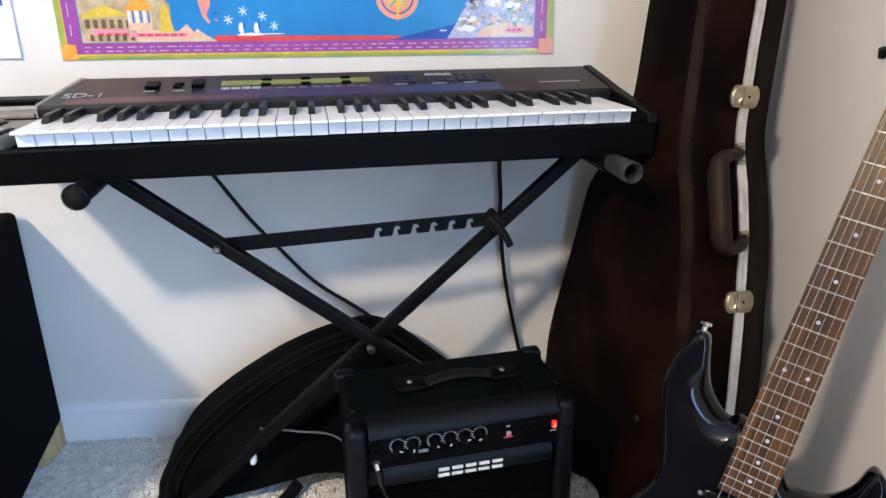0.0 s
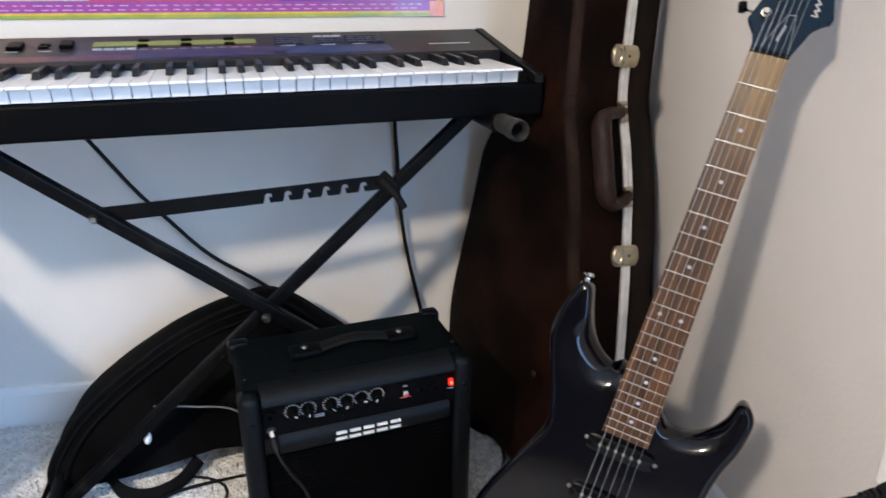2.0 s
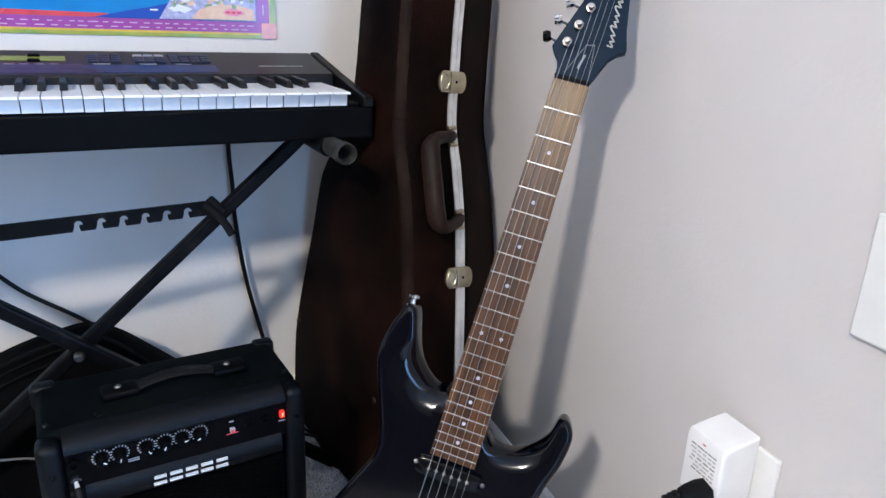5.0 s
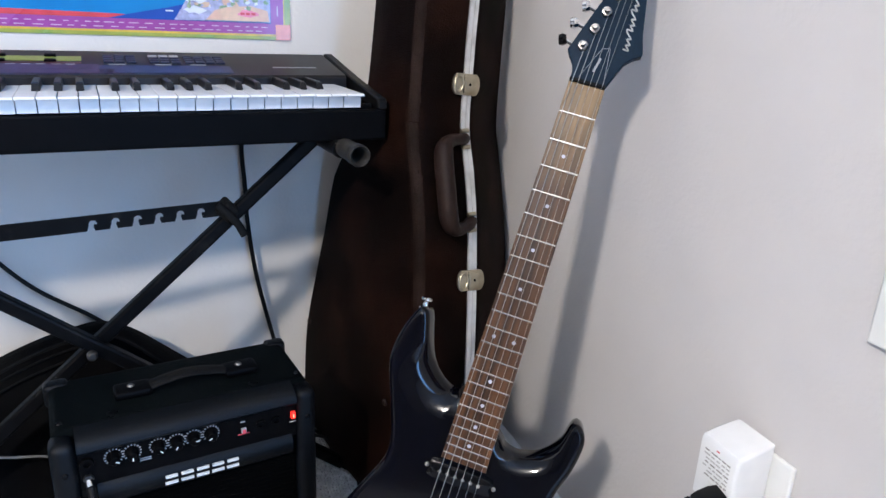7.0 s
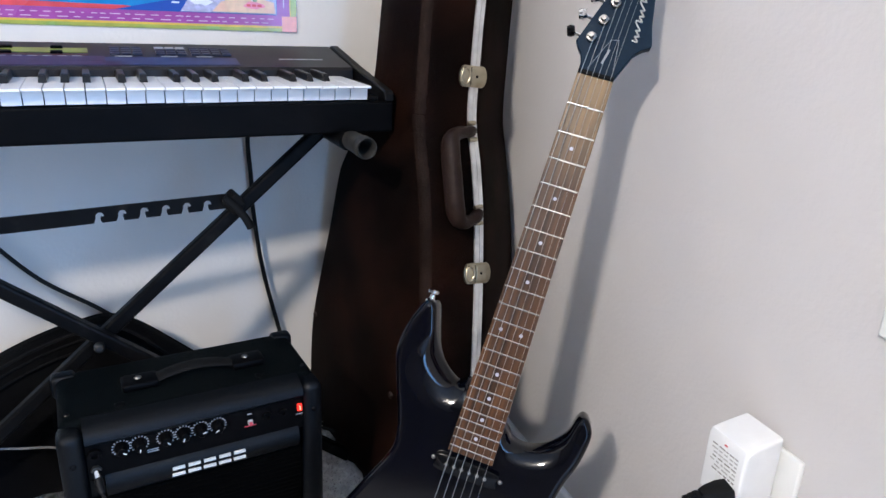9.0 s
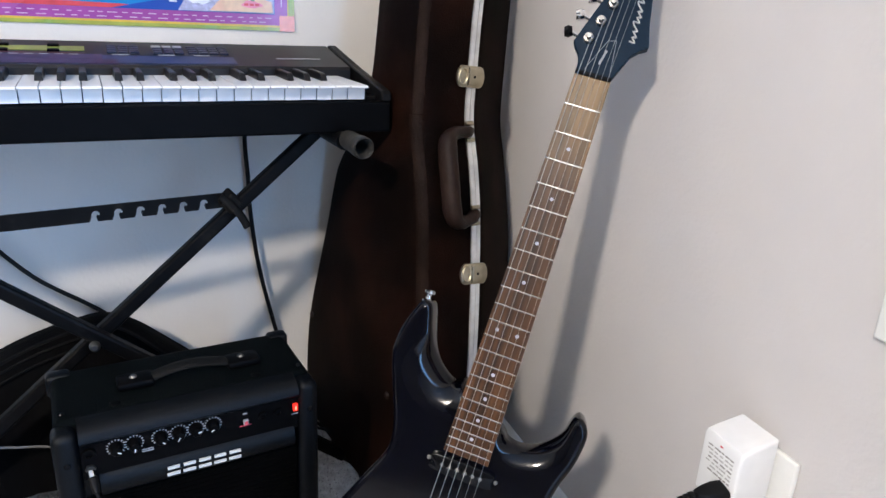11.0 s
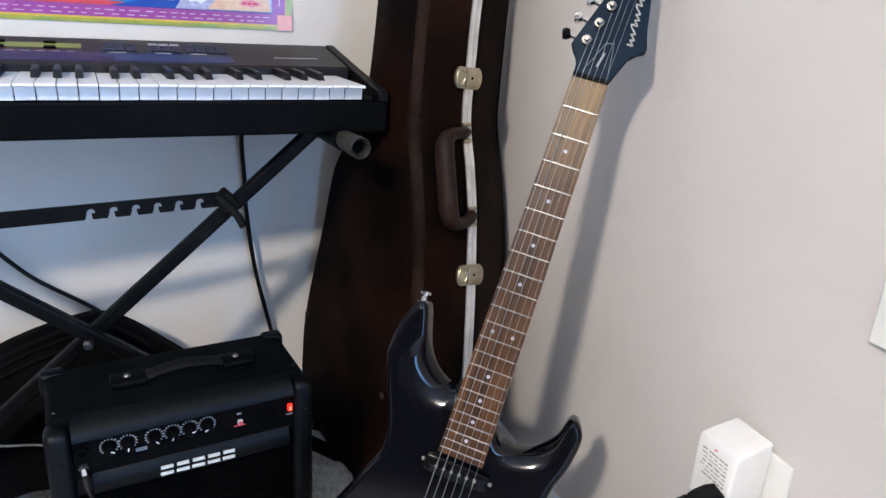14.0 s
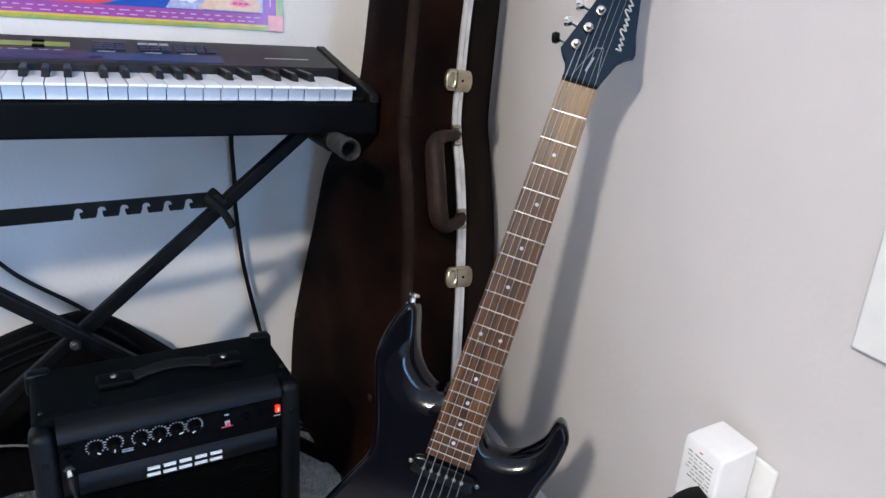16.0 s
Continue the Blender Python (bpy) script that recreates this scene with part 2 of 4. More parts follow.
# ---- mesh helpers ----
def part(name, bm, material, parent=None, label="", smooth=False):
    me = bpy.data.meshes.new(name)
    bm.normal_update()
    bm.to_mesh(me)
    bm.free()
    me.materials.append(material)
    if smooth:
        me.polygons.foreach_set("use_smooth", [True] * len(me.polygons))
        me.set_sharp_from_angle(angle=radians(40))
    ob = new(name, me)
    ob.parent = parent
    if label:
        tagged(ob, label)
    return ob


def thing(name, m, label, category, group=""):
    ob = new(name)
    ob.empty_display_size = 0.05
    ob.matrix_world = m
    return tagged(ob, label, category, group)


def place(ob, x=0, y=0, z=0, rx=0, ry=0, rz=0):
    ob.matrix_basis = pose(x, y, z, rx, ry, rz)
    return ob


def box(x0, x1, y0, y1, z0, z1, bevel=0.0, seg=2, bm=None):
    own = bmesh.new()
    bmesh.ops.create_cube(own, size=1)
    for v in own.verts:
        v.co = Vector((x0 + (v.co.x + 0.5) * (x1 - x0), y0 + (v.co.y + 0.5) * (y1 - y0), z0 + (v.co.z + 0.5) * (z1 - z0)))
    if bevel:
        bmesh.ops.bevel(own, geom=own.edges[:], offset=bevel, segments=seg, profile=0.5, affect="EDGES")
    return merge(bm, own)


def merge(bm, own):
    if bm is None:
        return own
    me = bpy.data.meshes.new("tmp")
    own.to_mesh(me)
    own.free()
    bm.from_mesh(me)
    bpy.data.meshes.remove(me)
    return bm


def prism(outline, z0, z1, bevel=0.0, seg=2, bm=None):
    """A flat outline in x, y, drawn out from z0 to z1."""
    own = bmesh.new()
    vs = [own.verts.new((x, y, z0)) for x, y in outline]
    f = own.faces.new(vs)
    top = bmesh.ops.extrude_face_region(own, geom=[f])["geom"]
    bmesh.ops.translate(own, verts=[g for g in top if isinstance(g, bmesh.types.BMVert)], vec=(0, 0, z1 - z0))
    bmesh.ops.recalc_face_normals(own, faces=own.faces[:])
    if bevel:
        rim = [e for e in own.edges if abs(e.verts[0].co.z - e.verts[1].co.z) < 1e-6]
        bmesh.ops.bevel(own, geom=rim, offset=bevel, segments=seg, profile=0.5, affect="EDGES")
    return merge(bm, own)


def curve(points, n=8, closed=False):
    """Points of a smooth line through the given ones."""
    p = [Vector(a) for a in points]
    out, k = [], len(p)
    for i in range(k if closed else k - 1):
        a, b, c, d = (p[(i + j) % k] if closed else p[min(max(i + j, 0), k - 1)] for j in (-1, 0, 1, 2))
        for s in range(n):
            t = s / n
            out.append(0.5 * (2 * b + (c - a) * t + (2 * a - 5 * b + 4 * c - d) * t * t + (3 * b - a - 3 * c + d) * t ** 3))
    if not closed:
        out.append(p[-1])
    return out


def sweep(points, r, seg=8, closed=False, flat=1.0, bm=None, side=None):
    """A round (or flattened) rod along a line; r may be a number or one for each point."""
    own = bmesh.new()
    pts = [Vector(a) for a in points]
    k, rings, up = len(pts), [], side and Vector(side)
    for i, p in enumerate(pts):
        a, b = (pts[(i - 1) % k], pts[(i + 1) % k]) if closed else (pts[max(i - 1, 0)], pts[min(i + 1, k - 1)])
        t = (b - a).normalized()
        if up is None:
            up = t.orthogonal()
        u = (up - t * up.dot(t)).normalized()
        if side is None:
            up = u
        w = t.cross(u)
        rr = r[i] if isinstance(r, (list, tuple)) else r
        rings.append([own.verts.new(p + rr * (math.cos(2 * math.pi * j / seg) * u + flat * math.sin(2 * math.pi * j / seg) * w)) for j in range(seg)])
    for i in range(k if closed else k - 1):
        a, b = rings[i], rings[(i + 1) % k]
        for j in range(seg):
            own.faces.new((a[j], a[(j + 1) % seg], b[(j + 1) % seg], b[j]))
    if not closed:
        own.faces.new(rings[0][::-1])
        own.faces.new(rings[-1])
    bmesh.ops.recalc_face_normals(own, faces=own.faces[:])
    return merge(bm, own)


def lathe(profile, seg=24, axis="z", bm=None):
    """A turned body: (radius, height) pairs round an axis."""
    own, rings = bmesh.new(), []
    for r, h in profile:
        ring = []
        for j in range(seg):
            a = 2 * math.pi * j / seg
            c, s = r * math.cos(a), r * math.sin(a)
            ring.append(own.verts.new({"z": (c, s, h), "y": (c, h, s), "x": (h, c, s)}[axis]))
        rings.append(ring)
    for a, b in zip(rings, rings[1:]):
        for j in range(seg):
            own.faces.new((a[j], a[(j + 1) % seg], b[(j + 1) % seg], b[j]))
    own.faces.new(rings[0][::-1])
    own.faces.new(rings[-1])
    bmesh.ops.remove_doubles(own, verts=own.verts[:], dist=1e-6)
    bmesh.ops.recalc_face_normals(own, faces=own.faces[:])
    return merge(bm, own)


def shift(bm, x=0, y=0, z=0, rx=0, ry=0, rz=0):
    bmesh.ops.transform(bm, matrix=pose(x, y, z, rx, ry, rz), verts=bm.verts[:])
    return bm


def lerp(table, z):
    """Smooth value from (z, value) pairs."""
    zs = [a for a, _ in table]
    i = min(max(sum(z >= a for a in zs) - 1, 0), len(zs) - 2)
    t = min(max((z - zs[i]) / (zs[i + 1] - zs[i]), 0), 1)
    p = [table[min(max(i + j, 0), len(zs) - 1)][1] for j in (-1, 0, 1, 2)]
    return 0.5 * (2 * p[1] + (p[2] - p[0]) * t + (2 * p[0] - 5 * p[1] + 4 * p[2] - p[3]) * t * t + (3 * p[1] - p[0] - 3 * p[2] + p[3]) * t ** 3)


def lettering(name, text, size, material, parent, m, depth=0.0004, bold=0.0):
    c = bpy.data.curves.new(name, "FONT")
    c.body, c.size, c.extrude, c.offset = text, size, depth, bold
    tmp = new("tmp_text", c)
    bpy.context.view_layer.update()
    me = bpy.data.meshes.new_from_object(tmp.evaluated_get(bpy.context.evaluated_depsgraph_get()))
    bpy.data.objects.remove(tmp)
    bpy.data.curves.remove(c)
    me.materials.clear()
    me.materials.append(material)
    ob = new(name, me)
    ob.parent = parent
    ob.matrix_basis = m
    return ob


# ---- room ----
RX0, RY0, RZ = -5.4, -5.8, 2.75


def structure(name, bm, material, label=""):
    return tagged(part(name, bm, material), label, kind="structure")


structure("floor", box(RX0 - 0.1, 0.1, RY0 - 0.1, 0.1, -0.1, 0.0), M["carpet"], "beige grey looped carpet floor")
structure("ceiling", box(RX0 - 0.1, 0.1, RY0 - 0.1, 0.1, RZ, RZ + 0.1), M["ceiling"], "plain white painted ceiling")
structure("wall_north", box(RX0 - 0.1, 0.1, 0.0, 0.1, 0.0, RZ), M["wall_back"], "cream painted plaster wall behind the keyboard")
east = box(0.0, 0.1, -1.75, 0.0, 0.0, RZ)
box(0.0, 0.1, RY0 - 0.1, -3.05, 0.0, RZ, bm=east)
box(0.0, 0.1, -3.05, -1.75, 0.0, 0.12, bm=east)
box(0.0, 0.1, -3.05, -1.75, 2.05, RZ, bm=east)
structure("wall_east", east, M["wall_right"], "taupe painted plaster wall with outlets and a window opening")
# added out of view: distant, dark walls that hold down fill light
structure("wall_west", box(RX0 - 0.1, RX0, RY0 - 0.1, 0.0, 0.0, RZ), M["wall_far"], "plain unseen wall darkened to cut bounce light")
structure("wall_south", box(RX0, 0.0, RY0 - 0.1, RY0, 0.0, RZ), M["wall_far"], "plain unseen wall darkened to cut bounce light")


def baseboard(name, length, m, top=0.083):
    bm = prism([(0, 0), (0.012, 0), (0.012, top - 0.013), (0.009, top - 0.004), (0.004, top), (0, top)], 0, length)
    shift(bm, rx=90)
    ob = structure(name, bm, M["trim"], "white painted wooden baseboard")
    ob.matrix_world = m
    return ob


baseboard("baseboard_north", 5.35, Matrix(((0, 1, 0, 0.0), (-1, 0, 0, -0.0), (0, 0, 1, 0), (0, 0, 0, 1))))
baseboard("baseboard_east", 5.7, Matrix(((-1, 0, 0, 0.0), (0, 1, 0, -0.013), (0, 0, 1, 0), (0, 0, 0, 1))), 0.045)

ceiling_lamp = thing("ceiling_lamp", pose(LAMP[0], LAMP[1], RZ), "white opal glass dome lamp on the ceiling", "ceiling lamp")
part("base_plate", lathe([(0.0, 0), (0.09, 0), (0.09, -0.025), (0.0, -0.025)]), M["trim"], ceiling_lamp)
part("glass_dome", lathe([(0.0, -0.026), (0.10, -0.026), (0.17, -0.018), (0.175, -0.024), (0.10, -0.034), (0.0, -0.034)], 32), M["opal"], ceiling_lamp, smooth=True)

window = tagged(new("window_1"), "tall white framed window letting daylight in", "window", kind="structure")
window.matrix_world = pose(0, -2.40, 1.085, 0, 0, 90)
wf = box(-0.65, 0.65, -0.09, -0.03, -0.965, -0.915)
for a in ((-0.65, 0.65, 0.915, 0.965), (-0.65, -0.60, -0.915, 0.915), (0.60, 0.65, -0.915, 0.915), (-0.60, 0.60, -0.025, 0.025)):
    box(a[0], a[1], -0.09, -0.03, a[2], a[3], bm=wf)
part("window_frame", wf, M["trim"], window)


# ---- keyboard ----
KB = thing("keyboard", pose(-1.146, -0.358, 0, 0, 0, 6.0), "charcoal synthesizer keyboard with white and black keys on a stand", "keyboard")
part("base", box(-0.145, 0.888, 0.012, 0.285, 0.628, 0.668, 0.006), M["black"], KB)
part("front_panel", box(-0.145, 0.888, -0.006, 0.010, 0.629, 0.675, 0.003), M["black"], KB)
part("key_bed", box(-0.004, 0.870, 0.0105, 0.150, 0.669, 0.682), M["black_gloss"], KB)
tp = prism([(0.128, 0.669), (0.128, 0.709), (0.131, 0.7135), (0.262, 0.738), (0.268, 0.737), (0.284, 0.725), (0.284, 0.669)], -0.012, 0.8695)
for v in tp.verts:
    v.co = Vector((v.co.z + (0.032 * (v.co.x - 0.128) / 0.134 if v.co.z < 0 else 0), v.co.x, v.co.y))
part("top_panel", tp, M["panel"], KB)
ck = prism([(-0.006, 0.6765), (-0.004, 0.686), (0.0, 0.691), (0.02, 0.6945), (0.12, 0.7115), (0.262, 0.7395), (0.275, 0.7385), (0.288, 0.727), (0.288, 0.669), (0.012, 0.669)], 0.8745, 0.8895, 0.002, 1)
for v in ck.verts:
    v.co = Vector((v.co.z, v.co.x, v.co.y))
part("end_cheek", ck, M["cheek"], KB)
ck = prism([(0.134, 0.669), (0.134, 0.7155), (0.262, 0.7400), (0.275, 0.738), (0.288, 0.728), (0.288, 0.669)], -0.018, -0.0125, 0.0015, 1)
for v in ck.verts:
    v.co = Vector((v.co.z + 0.032 * (v.co.x - 0.128) / 0.134, v.co.x, v.co.y))
part("end_cheek", ck, M["grey"], KB)
# wheel bay beside the keys
part("wheel_bay", box(-0.145, -0.0235, 0.013, 0.285, 0.669, 0.690, 0.004), M["bay"], KB, "brown grey wheel bay with dark slots")
part("bay_rim", box(-0.145, -0.0245, 0.214, 0.228, 0.6905, 0.703, 0.003), M["grey"], KB, "warm grey rim")
part("bay_shadow_gap", box(-0.145, -0.0245, 0.230, 0.284, 0.6905, 0.712, 0.003), M["black"], KB)
for x0, x1, y0, y1, h in ((-0.140, -0.086, 0.150, 0.205, 0.004), (-0.080, -0.030, 0.165, 0.212, 0.006), (-0.135, -0.060, 0.090, 0.138, 0.004), (-0.075, -0.030, 0.03, 0.075, 0.003)):
    part("bay_slot", box(x0 - 0.003, x1 + 0.003, y0 - 0.003, y1 + 0.003, 0.6905, 0.6915), M["black"], KB)
    part("bay_pad", box(x0, x1, y0, y1, 0.6917, 0.6917 + h, 0.0012), M["bay"], KB)

WK = 0.0235
wk_bm = prism([(0.0045, 0.6775), (0.002, 0.6945), (-0.012, 0.6955), (-0.0135, 0.697), (-0.0125, 0.6985), (-0.010, 0.6995), (0.145, 0.6995), (0.145, 0.684), (0.014, 0.684), (0.014, 0.6775)], 0, WK - 0.0015)
for v in wk_bm.verts:
    v.co = Vector((v.co.z, v.co.x, v.co.y))
white = part("white_key", wk_bm, M["white_key"], KB)
for i in range(1, 36):
    k = new("white_key", white.data)
    k.parent = KB
    k.matrix_basis = pose(i * WK, 0, random.uniform(-0.0004, 0.0003))
k.scale.x = 1.2
bk = bmesh.new()
for y, z, w in ((0.050, 0.699, 0.0105), (0.058, 0.7095, 0.0088), (0.062, 0.7105, 0.0085), (0.145, 0.7105, 0.0085), (0.145, 0.699, 0.0105)):
    for sx in (-0.5, 0.5):
        bk.verts.new((sx * w, y, z))
bk.verts.ensure_lookup_table()
V = bk.verts
for a in range(4):
    bk.faces.new((V[2 * a], V[2 * a + 1], V[2 * a + 3], V[2 * a + 2]))
bk.faces.new([V[i] for i in (0, 2, 4, 6, 8)])
bk.faces.new([V[i] for i in (9, 7, 5, 3, 1)])
bk.faces.new((V[0], V[8], V[9], V[1]))
bmesh.ops.recalc_face_normals(bk, faces=bk.faces[:])
bmesh.ops.bevel(bk, geom=bk.edges[:], offset=0.0009, segments=2, affect="EDGES")
bkey = None
for o in range(5):
    for j, off in ((1, -0.0018), (2, 0.0018), (4, -0.0022), (5, 0.0), (6, 0.0022)):
        x = (o * 7 + j) * WK + off
        if bkey is None:
            bkey = part("black_key", bk, M["black_key"], KB)
            k = bkey
        else:
            k = new("black_key", bkey.data)
            k.parent = KB
        k.matrix_basis = pose(x, 0, 0)


def on_panel(name, x0, x1, y0, y1, h, material, bevel=0.0, label=""):
    """A flat piece laid on the sloping top panel."""
    z = 0.7135 + (0.5 * (y0 + y1) - 0.131) * 0.187
    hx, hy = 0.5 * (x1 - x0), 0.5 * (y1 - y0)
    ob = part(name, box(-hx, hx, -hy, hy, -0.0006, h, bevel, 1), material, KB, label)
    return place(ob, 0.5 * (x0 + x1), 0.5 * (y0 + y1), z, math.degrees(math.atan(0.187)))


on_panel("print_band", 0.02, 0.30, 0.134, 0.160, 0.0004, M["red_print"])
on_panel("print_band", 0.22, 0.50, 0.1605, 0.186, 0.0004, M["violet"])
on_panel("print_band", 0.30, 0.52, 0.138, 0.160, 0.0005, M["violet"])
on_panel("print_band", 0.500, 0.690, 0.140, 0.180, 0.0005, M["blue_print"])
on_panel("display_strip", 0.238, 0.478, 0.203, 0.228, 0.0008, M["lcd"], label="yellow green display strip")
on_panel("print_line", 0.30, 0.478, 0.1905, 0.194, 0.0008, M["red_print"])
for i in range(4):
    on_panel("light_button", 0.240 + i * 0.0158, 0.2535 + i * 0.0158, 0.182, 0.190, 0.0022, M["light_print"], 0.0006)
for x in (0.309, 0.372, 0.437):
    for y in (0.223, 0.194):
        on_panel("panel_button", x - 0.008, x + 0.008, y, y + 0.009, 0.004, M["black"], 0.001)
for i in range(9):
    on_panel("print_mark", 0.305 + i * 0.019, 0.317 + i * 0.019, 0.183, 0.1855, 0.0008, M["light_print"])
for gx, n in ((0.508, 3), (0.573, 3), (0.625, 4)):
    for r in range(4):
        for i in range(n):
            on_panel("panel_button", gx + i * 0.0158, gx + 0.0135 + i * 0.0158, 0.192 + r * 0.0115, 0.1995 + r * 0.0115, 0.0028, M["navy"] if not (r == 3 and gx == 0.573) else M["light_print"], 0.0007)
    on_panel("print_mark", gx + 0.006, gx + 0.03, 0.184, 0.1865, 0.0008, M["light_print"])
for x, w, y0, y1 in ((0.135, 0.020, 0.192, 0.222), (0.203, 0.018, 0.196, 0.226), (0.172, 0.014, 0.200, 0.207), (0.174, 0.014, 0.212, 0.219)):
    on_panel("slider_cap", x - w / 2, x + w / 2, y0, y1, 0.006 if w > 0.015 else 0.003, M["black"], 0.0012)
for x in (0.132, 0.176):
    on_panel("print_mark", x - 0.008, x + 0.009, 0.184, 0.1862, 0.0008, M["light_print"])
for i in range(3):
    on_panel("maker_mark", 0.759 + i * 0.025, 0.782 + i * 0.025, 0.173, 0.1765, 0.0008, M["light_print"], label="plain light grey mark")
lettering("model_lettering", "SD-1", 0.030, M["light_print"], KB, pose(0.012, 0.160, 0.7205, math.degrees(math.atan(0.187))))

# ---- keyboard stand ----
ST = thing("keyboard_stand", pose(-0.709, -0.252, 0, 0, 0, 6.0), "black folding cross leg steel keyboard stand", "keyboard stand")


def square_leg(a, b, y, w=0.021, t=0.020):
    d = Vector((b[0] - a[0], 0, b[1] - a[1]))
    bm = box(0, d.length, -t / 2, t / 2, -w / 2, w / 2, 0.004, 2)
    ob = part("leg", bm, M["stand"], ST)
    place(ob, a[0], y, a[1], 0, -math.degrees(math.atan2(d.z, d.x)), 0)
    return ob


square_leg((0.387, 0.016), (-0.356, 0.627), -0.0115)
square_leg((-0.350, 0.012), (0.351, 0.6227), 0.0115)
for x, z, y0, y1 in ((-0.370, 0.618, -0.062, 0.20), (0.362, 0.620, -0.085, 0.20), (0.407, 0.022, -0.20, 0.20), (-0.362, 0.022, -0.03, 0.20)):
    part("cross_bar", sweep([(x, y0, z), (x, y1, z)], 0.0128, 16), M["stand"], ST, smooth=True)
    if z > 0.1:
        continue
    for y in (y0, y1):
        part("rubber_foot", shift(lathe([(0, -0.02), (0.019, -0.02), (0.021, -0.016), (0.021, 0.016), (0.019, 0.02), (0, 0.02)], 20, "y"), x, y, z), M["rubber"], ST, smooth=True)
cap = lathe([(0, -0.058), (0.0075, -0.0572), (0.0112, -0.0545), (0.0122, -0.050), (0.0152, -0.049), (0.0156, -0.044), (0.0142, -0.040), (0.0142, 0.0), (0, 0.0)], 28, "y")
part("end_cap", shift(cap, -0.371, -0.063, 0.620), M["rubber"], ST, "ribbed black rubber end cap", smooth=True)
for i in range(28):
    a = 2 * math.pi * i / 28
    rib = part("cap_rib", box(-0.0009, 0.0009, -0.049, -0.040, 0.0150, 0.0168), M["rubber"], bpy.data.objects["end_cap"])
    place(rib, -0.371, -0.063, 0.620, 0, math.degrees(a), 0)
hol = lathe([(0.0100, -0.008), (0.0112, -0.060), (0.0142, -0.064), (0.0160, -0.061), (0.0160, -0.046), (0.0148, -0.043), (0.0143, 0.0), (0.0130, 0.008), (0.0100, 0.008)], 28, "y")
part("open_end_cap", shift(hol, 0.367, -0.090, 0.623), M["worn_tube"], ST, "worn open tube end cap", smooth=True)
# spacing bar with hook notches
bar = [(-0.222, 0.0115), (-0.228, 0.0), (-0.222, -0.0115)]
for i in range(6):
    x0 = 0.013 + i * 0.0295
    bar += [(x0, -0.0115), (x0 + 0.003, -0.004), (x0 + 0.0035, 0.0005), (x0 + 0.007, 0.004), (x0 + 0.012, 0.0035), (x0 + 0.0145, -0.001), (x0 + 0.013, -0.003), (x0 + 0.0105, -0.0015), (x0 + 0.009, -0.005), (x0 + 0.0105, -0.0115)]
bar += [(0.205, -0.0115), (0.211, 0.0), (0.205, 0.0115)]
sb = part("spacing_bar", shift(prism(bar, -0.0011, 0.0011), rx=90), M["stand"], ST, "flat bar with hook notches")
place(sb, 0.0, 0.0, 0.514, 0, -2.0, 0)
for x, y, z, r in ((0.0, -0.028, 0.322, 0.0075), (-0.219, -0.028, 0.510, 0.0065)):
    part("bolt", shift(lathe([(0, -0.006), (r * 0.6, -0.0058), (r, -0.002), (r, 0.004), (0, 0.004)], 16, "y"), x, y, z), M["bolt"], ST, smooth=True)
cl = box(-0.013, 0.013, -0.036, 0.004, -0.0125, 0.0125, 0.004)
part("clamp", shift(cl, 0.206, 0.012, 0.520, 0, -43, 0), M["rubber"], ST)
lv = sweep(curve([(0.188, -0.040, 0.538), (0.202, -0.043, 0.524), (0.214, -0.046, 0.508), (0.223, -0.048, 0.490)]), 0.0066, 10, flat=0.7)
part("clamp_lever", lv, M["rubber"], ST, smooth=True)

# ---- amplifier ----
AMP = thing("guitar_amplifier", pose(-0.737, -0.500, 0, 0, 0, 9.0), "small black vinyl combo guitar amplifier with glowing red light", "amplifier")
AW, AD, AH = 0.331, 0.165, 0.318
part("cabinet", box(0.004, AW - 0.004, 0.026, AD, 0.012, AH, 0.011, 4), M["vinyl"], AMP, smooth=True)
for sx in (0, 1):
    x0, x1 = (0.0, 0.029) if sx == 0 else (AW - 0.029, AW)
    post = box(x0, x1, 0.0, 0.040, 0.012, AH - 0.006, 0.011, 4)
    part("corner_post", post, M["amp_plastic"], AMP, smooth=True)
    for z in (AH - 0.046,):
        part("screw", shift(lathe([(0, -0.0025), (0.003, -0.002), (0.0042, 0), (0, 0)], 12, "y"), x0 + 0.0145, 0.0, z), M["black_gloss"], AMP)
    part("screw", shift(lathe([(0, 0.0018), (0.003, 0.0015), (0.0042, 0), (0, 0)], 12), x0 + 0.0145, 0.047, AH), M["black_gloss"], AMP)
    cp = box(x0 - 0.001, x1 + 0.001, AD - 0.022, AD + 0.0015, AH - 0.03, AH + 0.0025, 0.006, 3)
    part("rear_corner", cp, M["amp_plastic"], AMP, smooth=True)
roll = prism([(0.002, 0.2945), (-0.002, 0.2985), (-0.001, 0.305), (0.006, 0.312), (0.016, 0.3165), (0.030, 0.3185), (0.030, 0.304), (0.016, 0.293)], 0.0295, AW - 0.0295)
for v in roll.verts:
    v.co = Vector((v.co.z, v.co.x, v.co.y))
part("top_moulding", roll, M["amp_plastic"], AMP, smooth=True)
cpn = box(0.0295, AW - 0.0295, 0.006, 0.025, 0.243, 0.296)
part("control_panel", cpn, M["black"], AMP)
roll2 = prism([(0.018, 0.252), (0.008, 0.249), (0.001, 0.241), (-0.001, 0.230), (0.002, 0.219), (0.010, 0.212), (0.022, 0.209), (0.022, 0.252)], 0.047, AW - 0.036)
for v in roll2.verts:
    v.co = Vector((v.co.z, v.co.x, v.co.y))
part("lower_moulding", roll2, M["amp_plastic"], AMP, smooth=True)
part("jack_bay", box(0.0295, 0.046, 0.018, 0.024, 0.205, 0.2425), M["black_gloss"], AMP)
